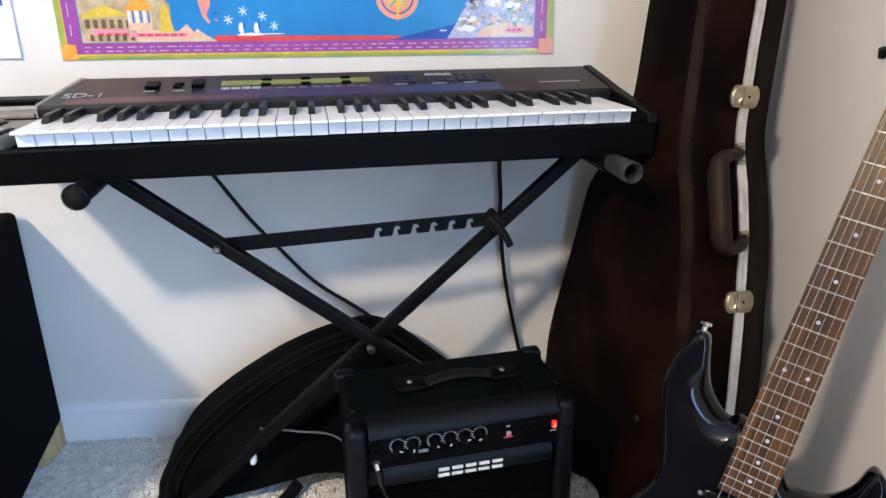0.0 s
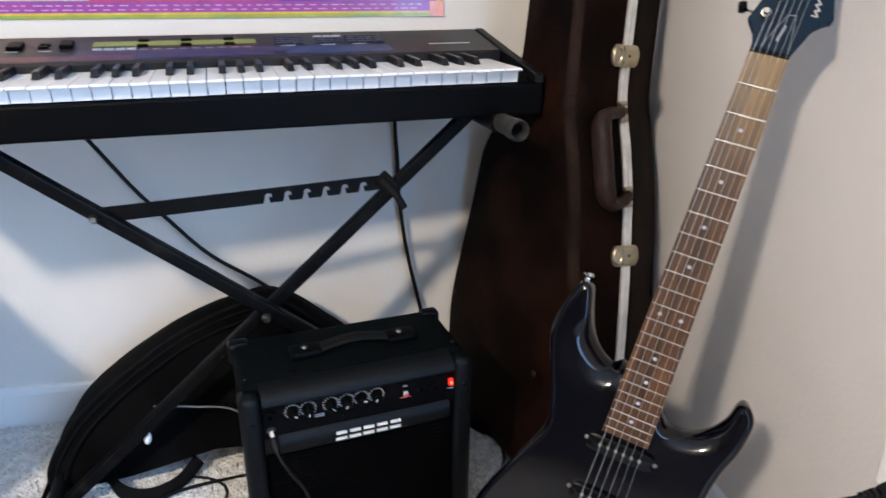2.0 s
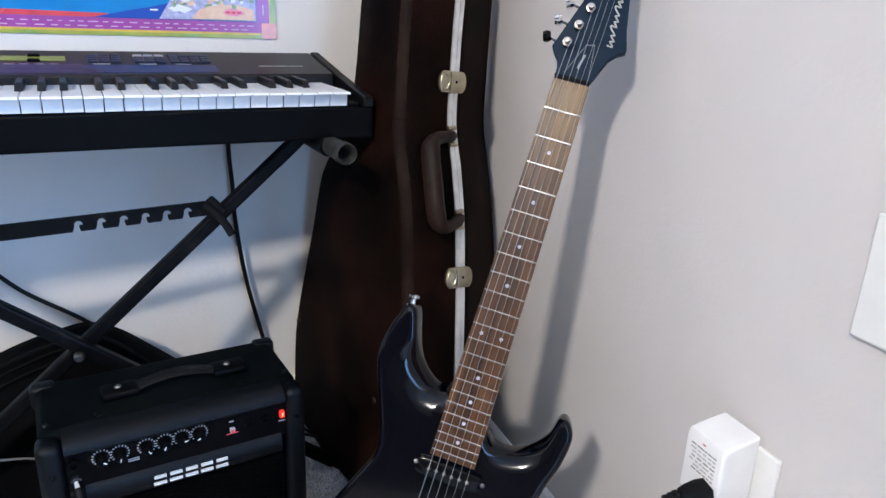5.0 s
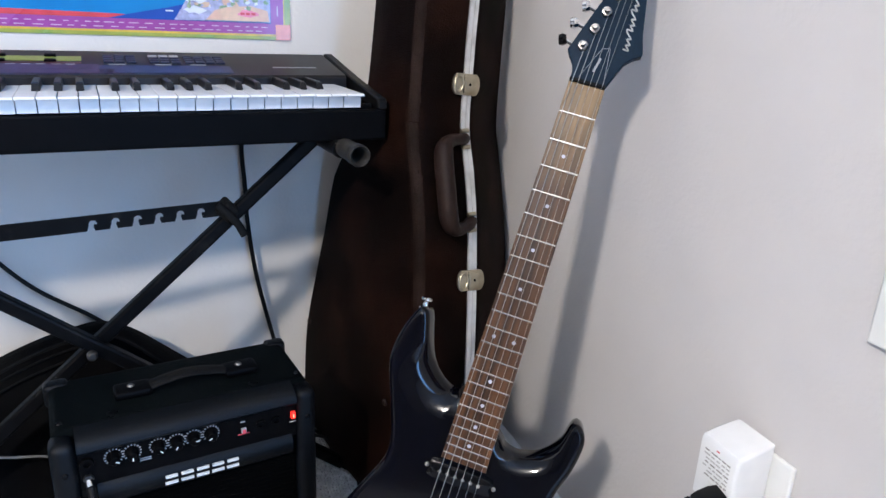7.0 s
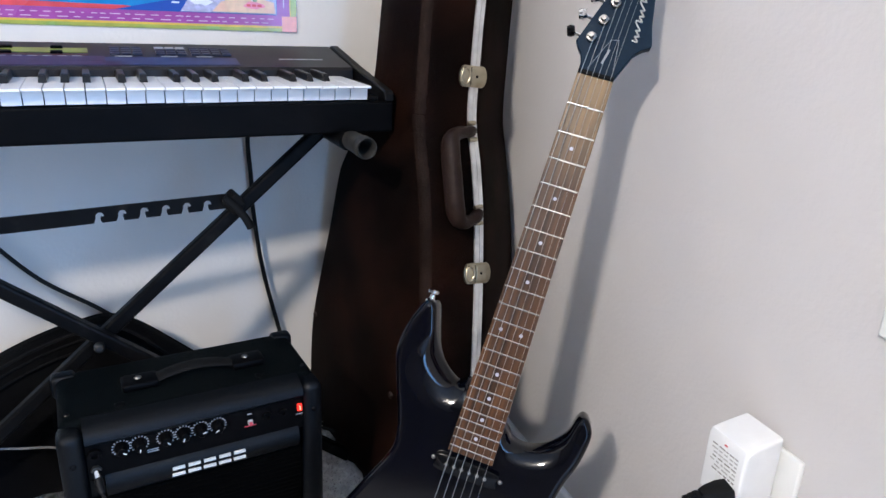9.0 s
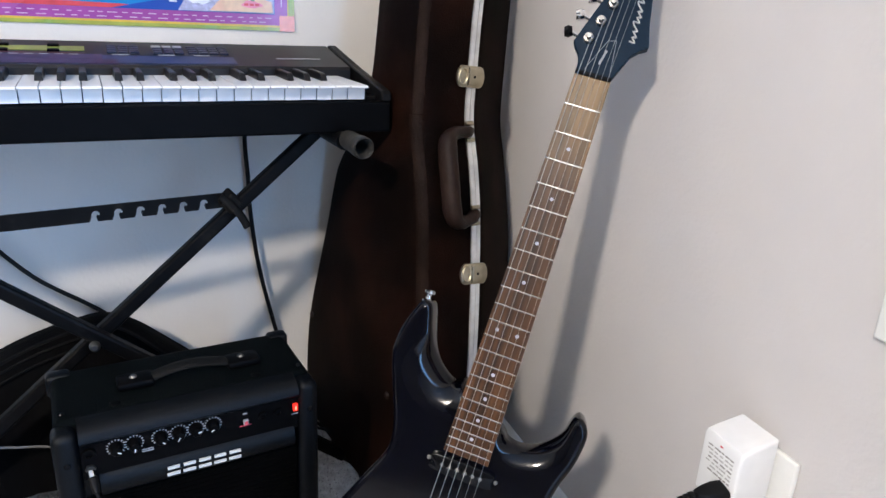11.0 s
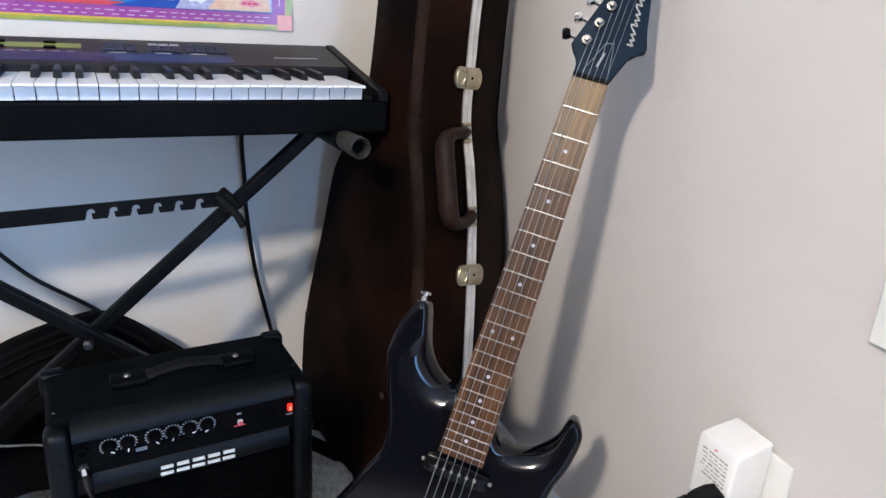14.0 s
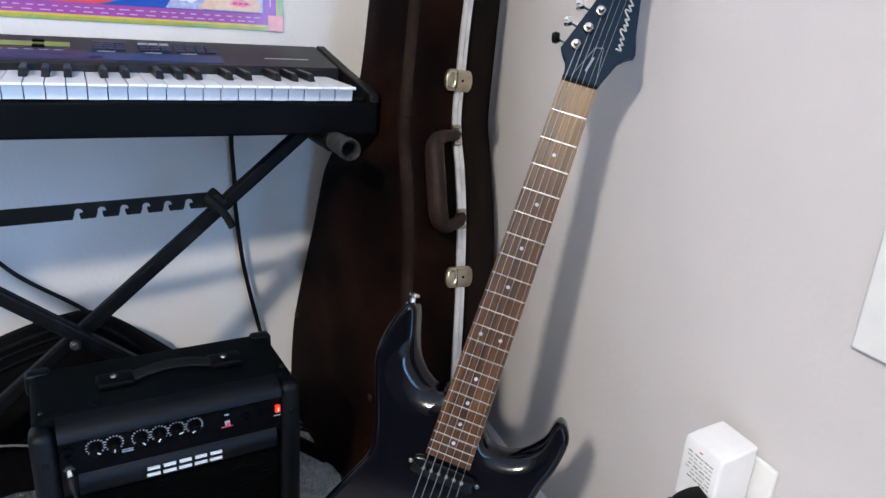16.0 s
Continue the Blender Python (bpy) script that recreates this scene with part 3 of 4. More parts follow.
part("grille", box(0.0295, AW - 0.0295, 0.012, 0.020, 0.020, 0.2085, 0.003), M["grille"], AMP)
for i in range(26):
    part("grille_rib", box(0.032, AW - 0.032, 0.0105, 0.0119, 0.026 + i * 0.007, 0.0285 + i * 0.007), M["grille"], AMP)
for i, x in enumerate((0.069, 0.090, 0.121, 0.143, 0.164, 0.186)):
    kx, kz = x, 0.2800
    kn = lathe([(0, -0.013), (0.0052, -0.013), (0.0062, -0.012), (0.0078, 0.0), (0, 0.0)], 20, "y")
    k = part("knob", shift(kn, kx, 0.0058, kz), M["black"], AMP, smooth=True)
    ang = (-60, 10, -40, 30, -100, 60)[i]
    pt = part("pointer", box(-0.0006, 0.0006, -0.0136, -0.0125, 0.001, 0.0055), M["white_print"], k)
    place(pt, kx, 0.0058, kz, 0, 180 + ang, 0)
    for j in range(13):
        a = math.radians(-40 + 260 * j / 12)
        tick = part("dial_tick", box(-0.0007, 0.0007, -0.0006, 0.0, 0.0092, 0.0114), M["light_print"], AMP)
        place(tick, kx, 0.0057, kz, 0, 90 - math.degrees(a), 0)
part("panel_print", box(0.098, 0.1115, 0.0054, 0.0058, 0.2635, 0.2652), M["light_print"], AMP)
part("panel_print", box(0.098, 0.1115, 0.0054, 0.0058, 0.2665, 0.2677), M["light_print"], AMP)
part("panel_print", box(0.225, 0.231, 0.0052, 0.0058, 0.2835, 0.2855), M["light_print"], AMP)
part("push_switch", box(0.2250, 0.2318, 0.001, 0.0058, 0.2695, 0.2762, 0.001), M["light_print"], AMP, "small white and red push switch")
part("switch_mark", box(0.2262, 0.2306, 0.0002, 0.0008, 0.2706, 0.2750), M["p_red"], AMP)
part("panel_print", box(0.2205, 0.2365, 0.0054, 0.0058, 0.2655, 0.2668), M["p_red"], AMP)
for x in (0.252, 0.273):
    part("socket", shift(lathe([(0.0035, 0), (0.0035, -0.003), (0.0062, -0.003), (0.0065, 0), (0.0035, 0)], 16, "y"), x, 0.0058, 0.275), M["black"], AMP)
part("power_light", box(0.2935, 0.3003, 0.000, 0.0058, 0.2730, 0.2835, 0.0012), M["led"], AMP, "glowing red power light")
part("light_core", box(0.2960, 0.2978, -0.0006, -0.0001, 0.2755, 0.2810), M["led_core"], AMP)
part("panel_print", box(0.292, 0.302, 0.0054, 0.0058, 0.2655, 0.2668), M["light_print"], AMP)
# maker's mark as plain strokes
for i in range(5):
    x = 0.124 + i * 0.0196
    for a in ((0, 0.016, 0.0, 0.0035), (0.001, 0.016, 0.0092, 0.0128)):
        part("mark_stroke", box(x + a[0], x + a[1], -0.0026, 0.004, 0.2235 + a[2], 0.2235 + a[3]), M["pale"], AMP, "plain white stroke")
part("jack_nut", shift(lathe([(0.0040, -0.004), (0.0058, -0.004), (0.0066, 0), (0.0040, 0)], 6, "y"), 0.0385, 0.0055, 0.2580), M["bolt"], AMP)
part("jack_socket", shift(lathe([(0.004, 0), (0.004, -0.004), (0.0078, -0.004), (0.0085, 0), (0.004, 0)], 20, "y"), 0.0385, 0.0055, 0.2795), M["black"], AMP)
# carrying strap
hb = sweep(curve([(0.089, 0.084, AH + 0.004), (0.116, 0.084, AH + 0.005), (0.143, 0.084, AH + 0.012), (0.176, 0.084, AH + 0.016), (0.209, 0.084, AH + 0.012), (0.236, 0.084, AH + 0.005), (0.262, 0.084, AH + 0.004)]), 0.0125, 12, flat=0.3, side=(0, 1, 0))
strap = part("carry_strap", hb, M["rubber"], AMP, smooth=True)
for x in (0.104, 0.246):
    b = part("strap_cap", box(x - 0.023, x + 0.023, 0.068, 0.100, AH + 0.0005, AH + 0.0115, 0.004, 3), M["black"], AMP, smooth=True)
    part("strap_screw", shift(lathe([(0, 0.0025), (0.003, 0.0022), (0.005, 0), (0, 0)], 14), x - 0.002, 0.084, AH + 0.0125), M["bolt"], b, smooth=True)
for x, y in ((0.075, 0.032), (0.254, 0.030)):
    part("top_screw", shift(lathe([(0, 0.0015), (0.005, 0.0012), (0.007, 0), (0, 0)], 14), x, y + 0.014, AH), M["black"], AMP)
for x in (0.03, AW - 0.03):
    for y in (0.04, AD - 0.03):
        part("rubber_foot", shift(lathe([(0, 0), (0.012, 0), (0.014, 0.012), (0, 0.012)], 16), x, y, 0), M["rubber"], AMP)

# ---- hard guitar case ----
WV, DV = Vector((-0.21256, 0.97715, 0)), Vector((0.97715, 0.21256, 0))
NEAR = [(0.0, -0.345), (0.06, -0.366), (0.15, -0.372), (0.236, -0.365), (0.3, -0.355), (0.38, -0.341), (0.46, -0.324), (0.52, -0.309), (0.587, -0.286), (0.64, -0.263), (0.675, -0.255), (0.72, -0.251), (0.79, -0.245), (0.85, -0.241), (1.08, -0.226)]
FAR = [(0.0, 0.035), (0.06, 0.058), (0.17, 0.072), (0.23, 0.069), (0.33, 0.048), (0.42, 0.026), (0.53, 0.003), (0.6, -0.045), (0.66, -0.082), (0.70, -0.094), (0.75, -0.096), (0.85, -0.096), (1.08, -0.105)]
REST = [(0.0, -0.225), (0.15, -0.222), (0.23, -0.215), (0.33, -0.200), (0.41, -0.190), (0.50, -0.165), (0.56, -0.142), (0.62, -0.118), (0.73, -0.119), (0.83, -0.124), (1.08, -0.130)]   # where the lid meets the wall
CASE = thing("guitar_case", Matrix.Identity(4), "dark brown hard shell guitar case leaning upright in the corner", "guitar case")


def dmid(z):
    return -0.224 + 0.0965 * (z - 0.423)


def cp3(s, d, z):
    return WV * s + DV * (dmid(z) + d) + Vector((0, 0, z))


def shell(name, depth, radius):
    """One half of the case; depth is signed from the valance."""
    own, rings, sg = bmesh.new(), [], (1 if depth > 0 else -1)
    levels = [0.004, 0.012, 0.03] + [0.05 + i * 0.02 for i in range(51)] + [1.066, 1.076]
    for z in levels:
        sn, sf = lerp(NEAR, z), lerp(FAR, z)
        edge = min((z - 0.004) / 0.03, (1.076 - z) / 0.02, 1.0)
        ins = 0.022 * (1 - math.sqrt(max(0.0, 1 - (1 - edge) ** 2)))
        dd = abs(depth) - ins
        r = min(radius, 0.42 * (sf - sn))
        prof = [(sn + ins, 0.0), (sn + ins, 0.25 * (dd - r)), (sn + ins, 0.8 * (dd - r))]
        if sg > 0:      # the lid swells towards the wall it leans on
            s1 = min(lerp(REST, z), sf - 0.012)
            d1 = (-0.004 + 0.21256 * s1) / 0.97715 - dmid(z) - ins
            u1 = s1 - sn - ins
            prof = [(sn + ins, 0.0), (sn + ins, 0.010)]
            prof += [(sn + ins + u1 * k - 0.004 * math.sin(math.pi * k), 0.010 + (d1 - 0.010) * k + 0.004 * math.sin(math.pi * k)) for k in (0.08, 0.2, 0.35, 0.5, 0.65, 0.8, 0.92, 1.0)]
            prof += [(s1 + 0.4 * (sf - ins - s1), d1 * 0.95), (sf - ins, d1 * 0.7), (sf - ins, 0.0)]
            rings.append([own.verts.new(cp3(s, d, z)) for s, d in prof])
            continue
        prof += [(sn + ins + r * (1 - math.cos(a)), dd - r + r * math.sin(a)) for a in (0.3, 0.6, 0.9, 1.2, 1.57)]
        prof += [(sn + ins + r + (sf - sn - 2 * ins - 2 * r) * k / 6, dd + 0.006 * math.sin(math.pi * k / 6)) for k in range(1, 6)]
        prof += [(sf - ins - r * (1 - math.cos(a)), dd - r + r * math.sin(a)) for a in (1.57, 1.2, 0.9, 0.6, 0.3)]
        prof += [(sf - ins, 0.8 * (dd - r)), (sf - ins, 0.0)]
        rings.append([own.verts.new(cp3(s, sg * d, z)) for s, d in prof])
    for a, b in zip(rings, rings[1:]):
        for j in range(len(a) - 1):
            own.faces.new((a[j], a[j + 1], b[j + 1], b[j]))
    own.faces.new(rings[0])
    own.faces.new(rings[-1])
    bmesh.ops.recalc_face_normals(own, faces=own.faces[:])
    return part(name, own, M["case"], CASE, smooth=True)


shell("lower_shell", -0.100, 0.024)
shell("lid", 0.095, 0.084)


def rib(d0, d1, proud, material, name, label=""):
    own, rings = bmesh.new(), []
    for i in range(54):
        z = 0.012 + i * 0.02
        sn = lerp(NEAR, z)
        rings.append([own.verts.new(cp3(sn + q, d, z)) for q, d in ((0.004, d0), (-proud, d0), (-proud, d1), (0.004, d1))])
    for a, b in zip(rings, rings[1:]):
        for j in range(4):
            own.faces.new((a[j], a[(j + 1) % 4], b[(j + 1) % 4], b[j]))
    own.faces.new(rings[0])
    own.faces.new(rings[-1])
    bmesh.ops.recalc_face_normals(own, faces=own.faces[:])
    return part(name, own, material, CASE, label)




def corner_band(z0, z1, a0, a1):
    """Lighter strip painting the highlight where the front of the shell turns into its side."""
    own, rings = bmesh.new(), []
    n = int((z1 - z0) / 0.02) + 1
    for i in range(n + 1):
        z = z0 + (z1 - z0) * i / n
        sn = lerp(NEAR, z)
        rings.append([own.verts.new(cp3(sn + 0.024 - (0.024 + h) * math.cos(a), -(0.076 + (0.024 + h) * math.sin(a)), z))
                      for a, h in ((a0, -0.0008), (a0 + 0.2, 0.0004), (0.5 * (a0 + a1), 0.0007), (a1 - 0.2, 0.0004), (a1, -0.0008))])
    for a, b in zip(rings, rings[1:]):
        for j in range(4):
            own.faces.new((a[j], a[j + 1], b[j + 1], b[j]))
    own.faces.new(rings[0])
    own.faces.new(rings[-1])
    bmesh.ops.recalc_face_normals(own, faces=own.faces[:])
    part("corner_band", own, M["corner_sheen"], CASE, "brown corner with its highlight painted lighter", smooth=True)


corner_band(0.26, 0.660, 0.25, 1.35)
corner_band(0.662, 1.05, 0.15, 1.15)
rib(-0.0085, -0.0006, 0.0035, M["alu"], "valance", "bare aluminium edge strip")
rib(0.0006, 0.0075, 0.0028, M["alu"], "valance", "bare aluminium edge strip")
grip = []
for s, d, z in ((0.0, -0.002, 0.632), (-0.012, -0.016, 0.635), (-0.023, -0.047, 0.634), (-0.026, -0.059, 0.620), (-0.026, -0.061, 0.574), (-0.026, -0.059, 0.528), (-0.023, -0.047, 0.511), (-0.012, -0.016, 0.510), (0.0, -0.002, 0.514)):
    grip.append(cp3(lerp(NEAR, z) + s, d, z))
gp = curve(grip, 6)
part("grip", sweep(gp, [0.0105 + 0.0075 * min(1.0, max(0.0, (min(i, len(gp) - 1 - i) - 8) / 10)) for i in range(len(gp))], 14, flat=0.8), M["handle"], CASE, "moulded brown carrying grip", smooth=True)
for z in (0.646, 0.622, 0.524, 0.500):
    a = cp3(lerp(NEAR, z) - 0.006, -0.004, z)
    part("grip_loop", sweep([a - DV * 0.007, a + DV * 0.007], 0.0035, 8), M["brass"], CASE)


def latch(z):
    s = lerp(NEAR, z)
    slope = (lerp(NEAR, z + 0.02) - lerp(NEAR, z - 0.02)) / 0.04
    up = (WV * slope + Vector((0, 0, 1)) + DV * 0.0965).normalized()
    out = (-WV).normalized()
    out = (out - up * out.dot(up)).normalized()
    acr = up.cross(out)
    m = Matrix((acr, up, out)).transposed().to_4x4()
    m.translation = cp3(s - 0.004, -0.0005, z)
    pts = [(0.021 * math.cos(a) * 0.45 + cx, 0.0165 * math.sin(a)) for cx, rng in ((0.0110, range(-80, 81, 20)), (-0.0210, range(100, 261, 20))) for a in (math.radians(k) for k in rng)]
    b = part("latch", prism(pts, -0.002, 0.0032, 0.001, 2), M["brass"], CASE, "aged nickel draw latch", smooth=True)
    b.matrix_basis = m
    for nm, bm in (("lever", box(-0.009, 0.009, -0.0125, 0.0125, 0.0033, 0.0050, 0.0012)), ("ring", sweep([(-0.020 + 0.0075 * math.cos(a), 0.0118 * math.sin(a), 0.0042) for a in (2 * math.pi * i / 20 for i in range(20))], 0.0022, 8, True)),
                   ("seam", box(-0.0108, -0.0100, -0.0140, 0.0140, 0.0031, 0.0036)), ("keyhole", lathe([(0, 0.0048), (0.0022, 0.0048), (0.0022, 0.0054), (0, 0.0054)], 12))):
        part(nm, bm, M["brass"] if nm not in ("keyhole", "seam") else M["black"], b, smooth=nm == "ring")
    return b


for z in (0.715, 0.423):
    latch(z)
for s, z in ((0.028, 0.23), (-0.287, 0.214)):
    c = cp3(s, -0.107, z)
    st = part("rivet", lathe([(0, 0.004), (0.004, 0.0032), (0.0065, 0), (0, -0.003)], 14), M["handle"], CASE, "dark brown rivet", smooth=True)
    st.matrix_basis = Matrix.Translation(c) @ DV.to_track_quat("-Z", "Y").to_matrix().to_4x4()

# ---- electric guitar ----
GU, GV, GN = Vector((-0.33744, -0.14718, -0.92977)), Vector((0.79066, -0.58034, -0.19509)), Vector((-0.51087, -0.80096, 0.31221))
gm = Matrix((GV, -GU, GN)).transposed().to_4x4()
gm.translation = (-0.11568, -0.59221, 0.74580)
GTR = thing("electric_guitar", gm, "dark blue electric guitar leaning against the taupe wall", "electric guitar")
body = [(0.3115, -0.104), (0.313, -0.112), (0.333, -0.121), (0.35, -0.126), (0.37, -0.129), (0.39, -0.128), (0.42, -0.118), (0.467, -0.101), (0.495, -0.096), (0.515, -0.101), (0.55, -0.117), (0.602, -0.14), (0.64, -0.151), (0.69, -0.157), (0.73, -0.146), (0.76, -0.105), (0.768, -0.03), (0.766, 0.04), (0.75, 0.10), (0.71, 0.14), (0.66, 0.149), (0.61, 0.140), (0.56, 0.120), (0.515, 0.109), (0.473, 0.114), (0.44, 0.124), (0.405, 0.128), (0.388, 0.121), (0.384, 0.112), (0.392, 0.106), (0.415, 0.100), (0.436, 0.082), (0.445, 0.058), (0.442, 0.040), (0.43, 0.028)]
body2 = [(0.392, -0.027), (0.398, -0.045), (0.388, -0.064), (0.37, -0.079), (0.344, -0.089), (0.318, -0.097)]
ol = [(p.x, p.y) for p in curve([(v, -u, 0) for u, v in body + body2], 4, True)]


def scoop(p, n):
    """How far the wide bevel of the two cutaways reaches at an outline point with inward normal n."""
    if p[0] < 0:
        near, side = 1 - ((p[0] + 0.046) ** 2 + (p[1] + 0.392) ** 2) / 0.056 ** 2, 0.5 - n[0] - n[1]
    else:
        near, side = 1 - ((p[0] - 0.056) ** 2 + (p[1] + 0.442) ** 2) / 0.054 ** 2, 0.5 + n[0] - n[1]
    return min(1.0, 1.6 * max(0.0, near)) * min(1.0, max(0.0, side)) * (1.0 if p[0] < 0 else 0.55)


def slab(outline, z0, z1, r, seg=6):
    """A thick plate with rolled edges, built ring by ring so that tight curves stay clean."""
    own, k = bmesh.new(), len(outline)
    area = sum(outline[i][0] * outline[(i + 1) % k][1] - outline[(i + 1) % k][0] * outline[i][1] for i in range(k))
    sg = 1 if area > 0 else -1
    nrm = []
    for i in range(k):
        t = (Vector(outline[(i + 1) % k]) - Vector(outline[i - 1])).normalized()
        nrm.append((-t.y * sg, t.x * sg))
    sc = [scoop(p, n) for p, n in zip(outline, nrm)]
    sc = [(sc[i - 2] + 2 * sc[i - 1] + 3 * sc[i] + 2 * sc[(i + 1) % k] + sc[(i + 2) % k]) / 9 for i in range(k)]
    turns = [math.pi / 2 * q / seg for q in range(seg + 1)]
    rings = []
    for a in turns:
        d, z = r * (1 - math.sin(a)), z0 + r * (1 - math.cos(a))
        rings.append([own.verts.new((p[0] + n[0] * d, p[1] + n[1] * d, z)) for p, n in zip(outline, nrm)])
    for a in turns:
        d, z = 1 - math.cos(a), 1 - math.sin(a)
        rings.append([own.verts.new((p[0] + n[0] * d * (r + 0.038 * w), p[1] + n[1] * d * (r + 0.038 * w), z1 - z * (r + 0.023 * w))) for p, n, w in zip(outline, nrm, sc)])
    for a, b in zip(rings, rings[1:]):
        for j in range(k):
            own.faces.new((a[j], a[(j + 1) % k], b[(j + 1) % k], b[j]))
    for ring in (rings[0], rings[-1]):
        tri = tessellate_polygon([[Vector((v.co.x, v.co.y, 0)) for v in ring]])
        for a, b, c in tri:
            own.faces.new((ring[a], ring[b], ring[c]))
    bmesh.ops.recalc_face_normals(own, faces=own.faces[:])
    return own


part("body", slab(ol, -0.056, -0.011, 0.0085), M["gtr"], GTR, "midnight blue lacquered body with rolled edges", smooth=True)
for f in bpy.data.objects["body"].data.polygons:
    f.use_smooth = abs(f.normal.z) < 0.999


def fret(n):
    return 0.648 * (1 - 2 ** (-n / 12))


def half(u):
    return 0.0213 + 0.0070 * u / 0.466


part("fingerboard", prism([(-half(0), 0.0), (half(0), 0.0), (half(0.474), -0.474), (-half(0.474), -0.474)], -0.0065, -0.0006, 0.001, 2), M["rosewood"], GTR)
nk = prism([(-half(0), 0.0), (half(0), 0.0), (half(0.44), -0.44), (-half(0.44), -0.44)], -0.024, -0.0068, 0.006, 3)
part("neck", nk, M["maple"], GTR, smooth=True)
part("nut", box(-0.0213, 0.0213, 0.0002, 0.0045, -0.008, 0.0022, 0.0008), M["black"], GTR)
for n in range(1, 23):
    h = half(fret(n)) - 0.0004
    part("fret", box(-h, h, -fret(n) - 0.0011, -fret(n) + 0.0011, -0.0008, 0.0009, 0.0006, 1), M["steel"], GTR)
dots = [(n, 0.0) for n in (3, 5, 7, 9, 15, 17, 19, 21)] + [(12, -0.0125), (12, 0.0125)]
for n, x in dots:
    part("inlay_dot", shift(lathe([(0, -0.001), (0.0023, -0.001), (0.0023, -0.0003), (0, -0.0003)], 16), x, -(fret(n) + fret(n - 1)) / 2, 0), M["pearl"], GTR)
head = [(0.0045, -0.0213), (0.012, -0.0215), (0.022, -0.0245), (0.030, -0.031), (0.036, -0.0345), (0.060, -0.0265), (0.120, -0.0065), (0.170, 0.010), (0.186, 0.016), (0.190, 0.022), (0.182, 0.026), (0.112, 0.0355), (0.073, 0.0435), (0.052, 0.0500), (0.0485, 0.0495), (0.044, 0.0415), (0.036, 0.0335), (0.018, 0.0265), (0.0045, 0.0213)]
part("headstock", prism([(v, u) for u, v in head], -0.018, -0.0035, 0.001, 2), M["head"], GTR, "dark teal lacquered headstock")
for i in range(6):
    u, v = 0.043 + i * 0.0222, -0.0185 + i * 0.0073
    t = part("tuner", shift(lathe([(0, 0.009), (0.0025, 0.009), (0.003, 0.003), (0.0055, 0.0025), (0.0062, -0.0035), (0, -0.0035)], 18), v, u, 0), M["bolt"], GTR, smooth=True)
    tb = lathe([(0, -0.004), (0.006, -0.0035), (0.0078, 0), (0.006, 0.0035), (0, 0.004)], 16)
    bmesh.ops.scale(tb, vec=(1.2, 0.9, 1.3), verts=tb.verts[:])
    part("tuner_button", shift(tb, v - 0.026, u + 0.004, -0.012, 0, 90, 18), M["black_gloss"] if i == 0 else M["chrome"], t, smooth=True)
    part("tuner_shaft", sweep([(v - 0.003, u, -0.012), (v - 0.024, u + 0.004, -0.012)], 0.0022, 8), M["chrome"], t)
# maker's mark as plain slanted strokes
zig = []
for i in range(19):
    h = (0.0050, -0.0030, 0.0022, -0.0036, 0.0026, -0.0030, 0.0034)[i % 7]
    zig.append((0.0308 - i * 0.00028 - 0.88 * h, 0.049 + i * 0.0033 + 0.47 * h, -0.0031))
part("maker_mark", sweep(curve(zig, 3), 0.0019, 6, flat=0.5, side=(0, 0, 1)), M["pale"], GTR, "plain cream wavy stroke", smooth=True)
part("model_mark", shift(box(-0.0013, 0.0013, -0.009, 0.009, -0.0034, -0.0029), 0.004, 0.026, 0, 0, 0, -12), M["light_print"], GTR)
for a, b in (((-0.012, 0.008), (0.004, 0.046)), ((0.018, 0.006), (0.013, 0.048)), ((0.004, 0.046), (0.013, 0.048))):
    part("cover_line", sweep([(a[0], a[1], -0.0033), (b[0], b[1], -0.0033)], 0.0004, 4), M["light_print"], GTR)
for i in range(6):
    x0, x1 = -0.0175 + i * 0.007, -0.026 + i * 0.0104
    tu, tv = 0.043 + i * 0.0222, -0.0185 + i * 0.0073
    r = (0.00046, 0.00040, 0.00033, 0.00026, 0.00022, 0.00020)[i]
    part("string", sweep([(tv + 0.003, tu, 0.003), (x0, 0.003, 0.0026), (x1, -0.648, 0.0045)], r, 6), M["string"], GTR)
for y, slug in ((-0.492, 0), (-0.560, 0), (-0.615, 1)):
    pu = prism([(p.x, p.y) for p in curve([(-0.038, 0.0, 0), (-0.034, 0.010, 0), (0.034, 0.010, 0), (0.038, 0.0, 0), (0.034, -0.010, 0), (-0.034, -0.010, 0)], 4, True)], -0.0115, -0.003, 0.0015, 2)
    p = part("pickup", shift(pu, 0, y, 0), M["black_gloss"], GTR, "black single coil pickup", smooth=True)
    for i in range(6):
        part("pole_piece", shift(lathe([(0, -0.0032), (0.0024, -0.0032), (0.0024, -0.0016), (0, -0.0016)], 12), -0.0245 + i * 0.0098, y, 0), M["steel"], p)
    for x in (-0.043, 0.043):
        part("pickup_screw", shift(lathe([(0, -0.0115), (0.003, -0.0115), (0.0026, -0.0095), (0, -0.009)], 12), x, y, 0), M["bolt"], p)
br = box(-0.040, 0.040, -0.672, -0.640, -0.0112, -0.004, 0.002)
part("bridge", br, M["chrome"], GTR)
for i in range(6):
    part("saddle", box(-0.0298 + i * 0.0104, -0.0222 + i * 0.0104, -0.662, -0.644, -0.0038, 0.0036, 0.001, 1), M["chrome"], GTR)
for x, y in ((0.075, -0.60), (0.10, -0.645), (0.112, -0.69)):
    part("knob", shift(lathe([(0, 0.008), (0.008, 0.007), (0.0095, -0.0105), (0, -0.0105)], 18), x, y, 0), M["black_gloss"], GTR, smooth=True)
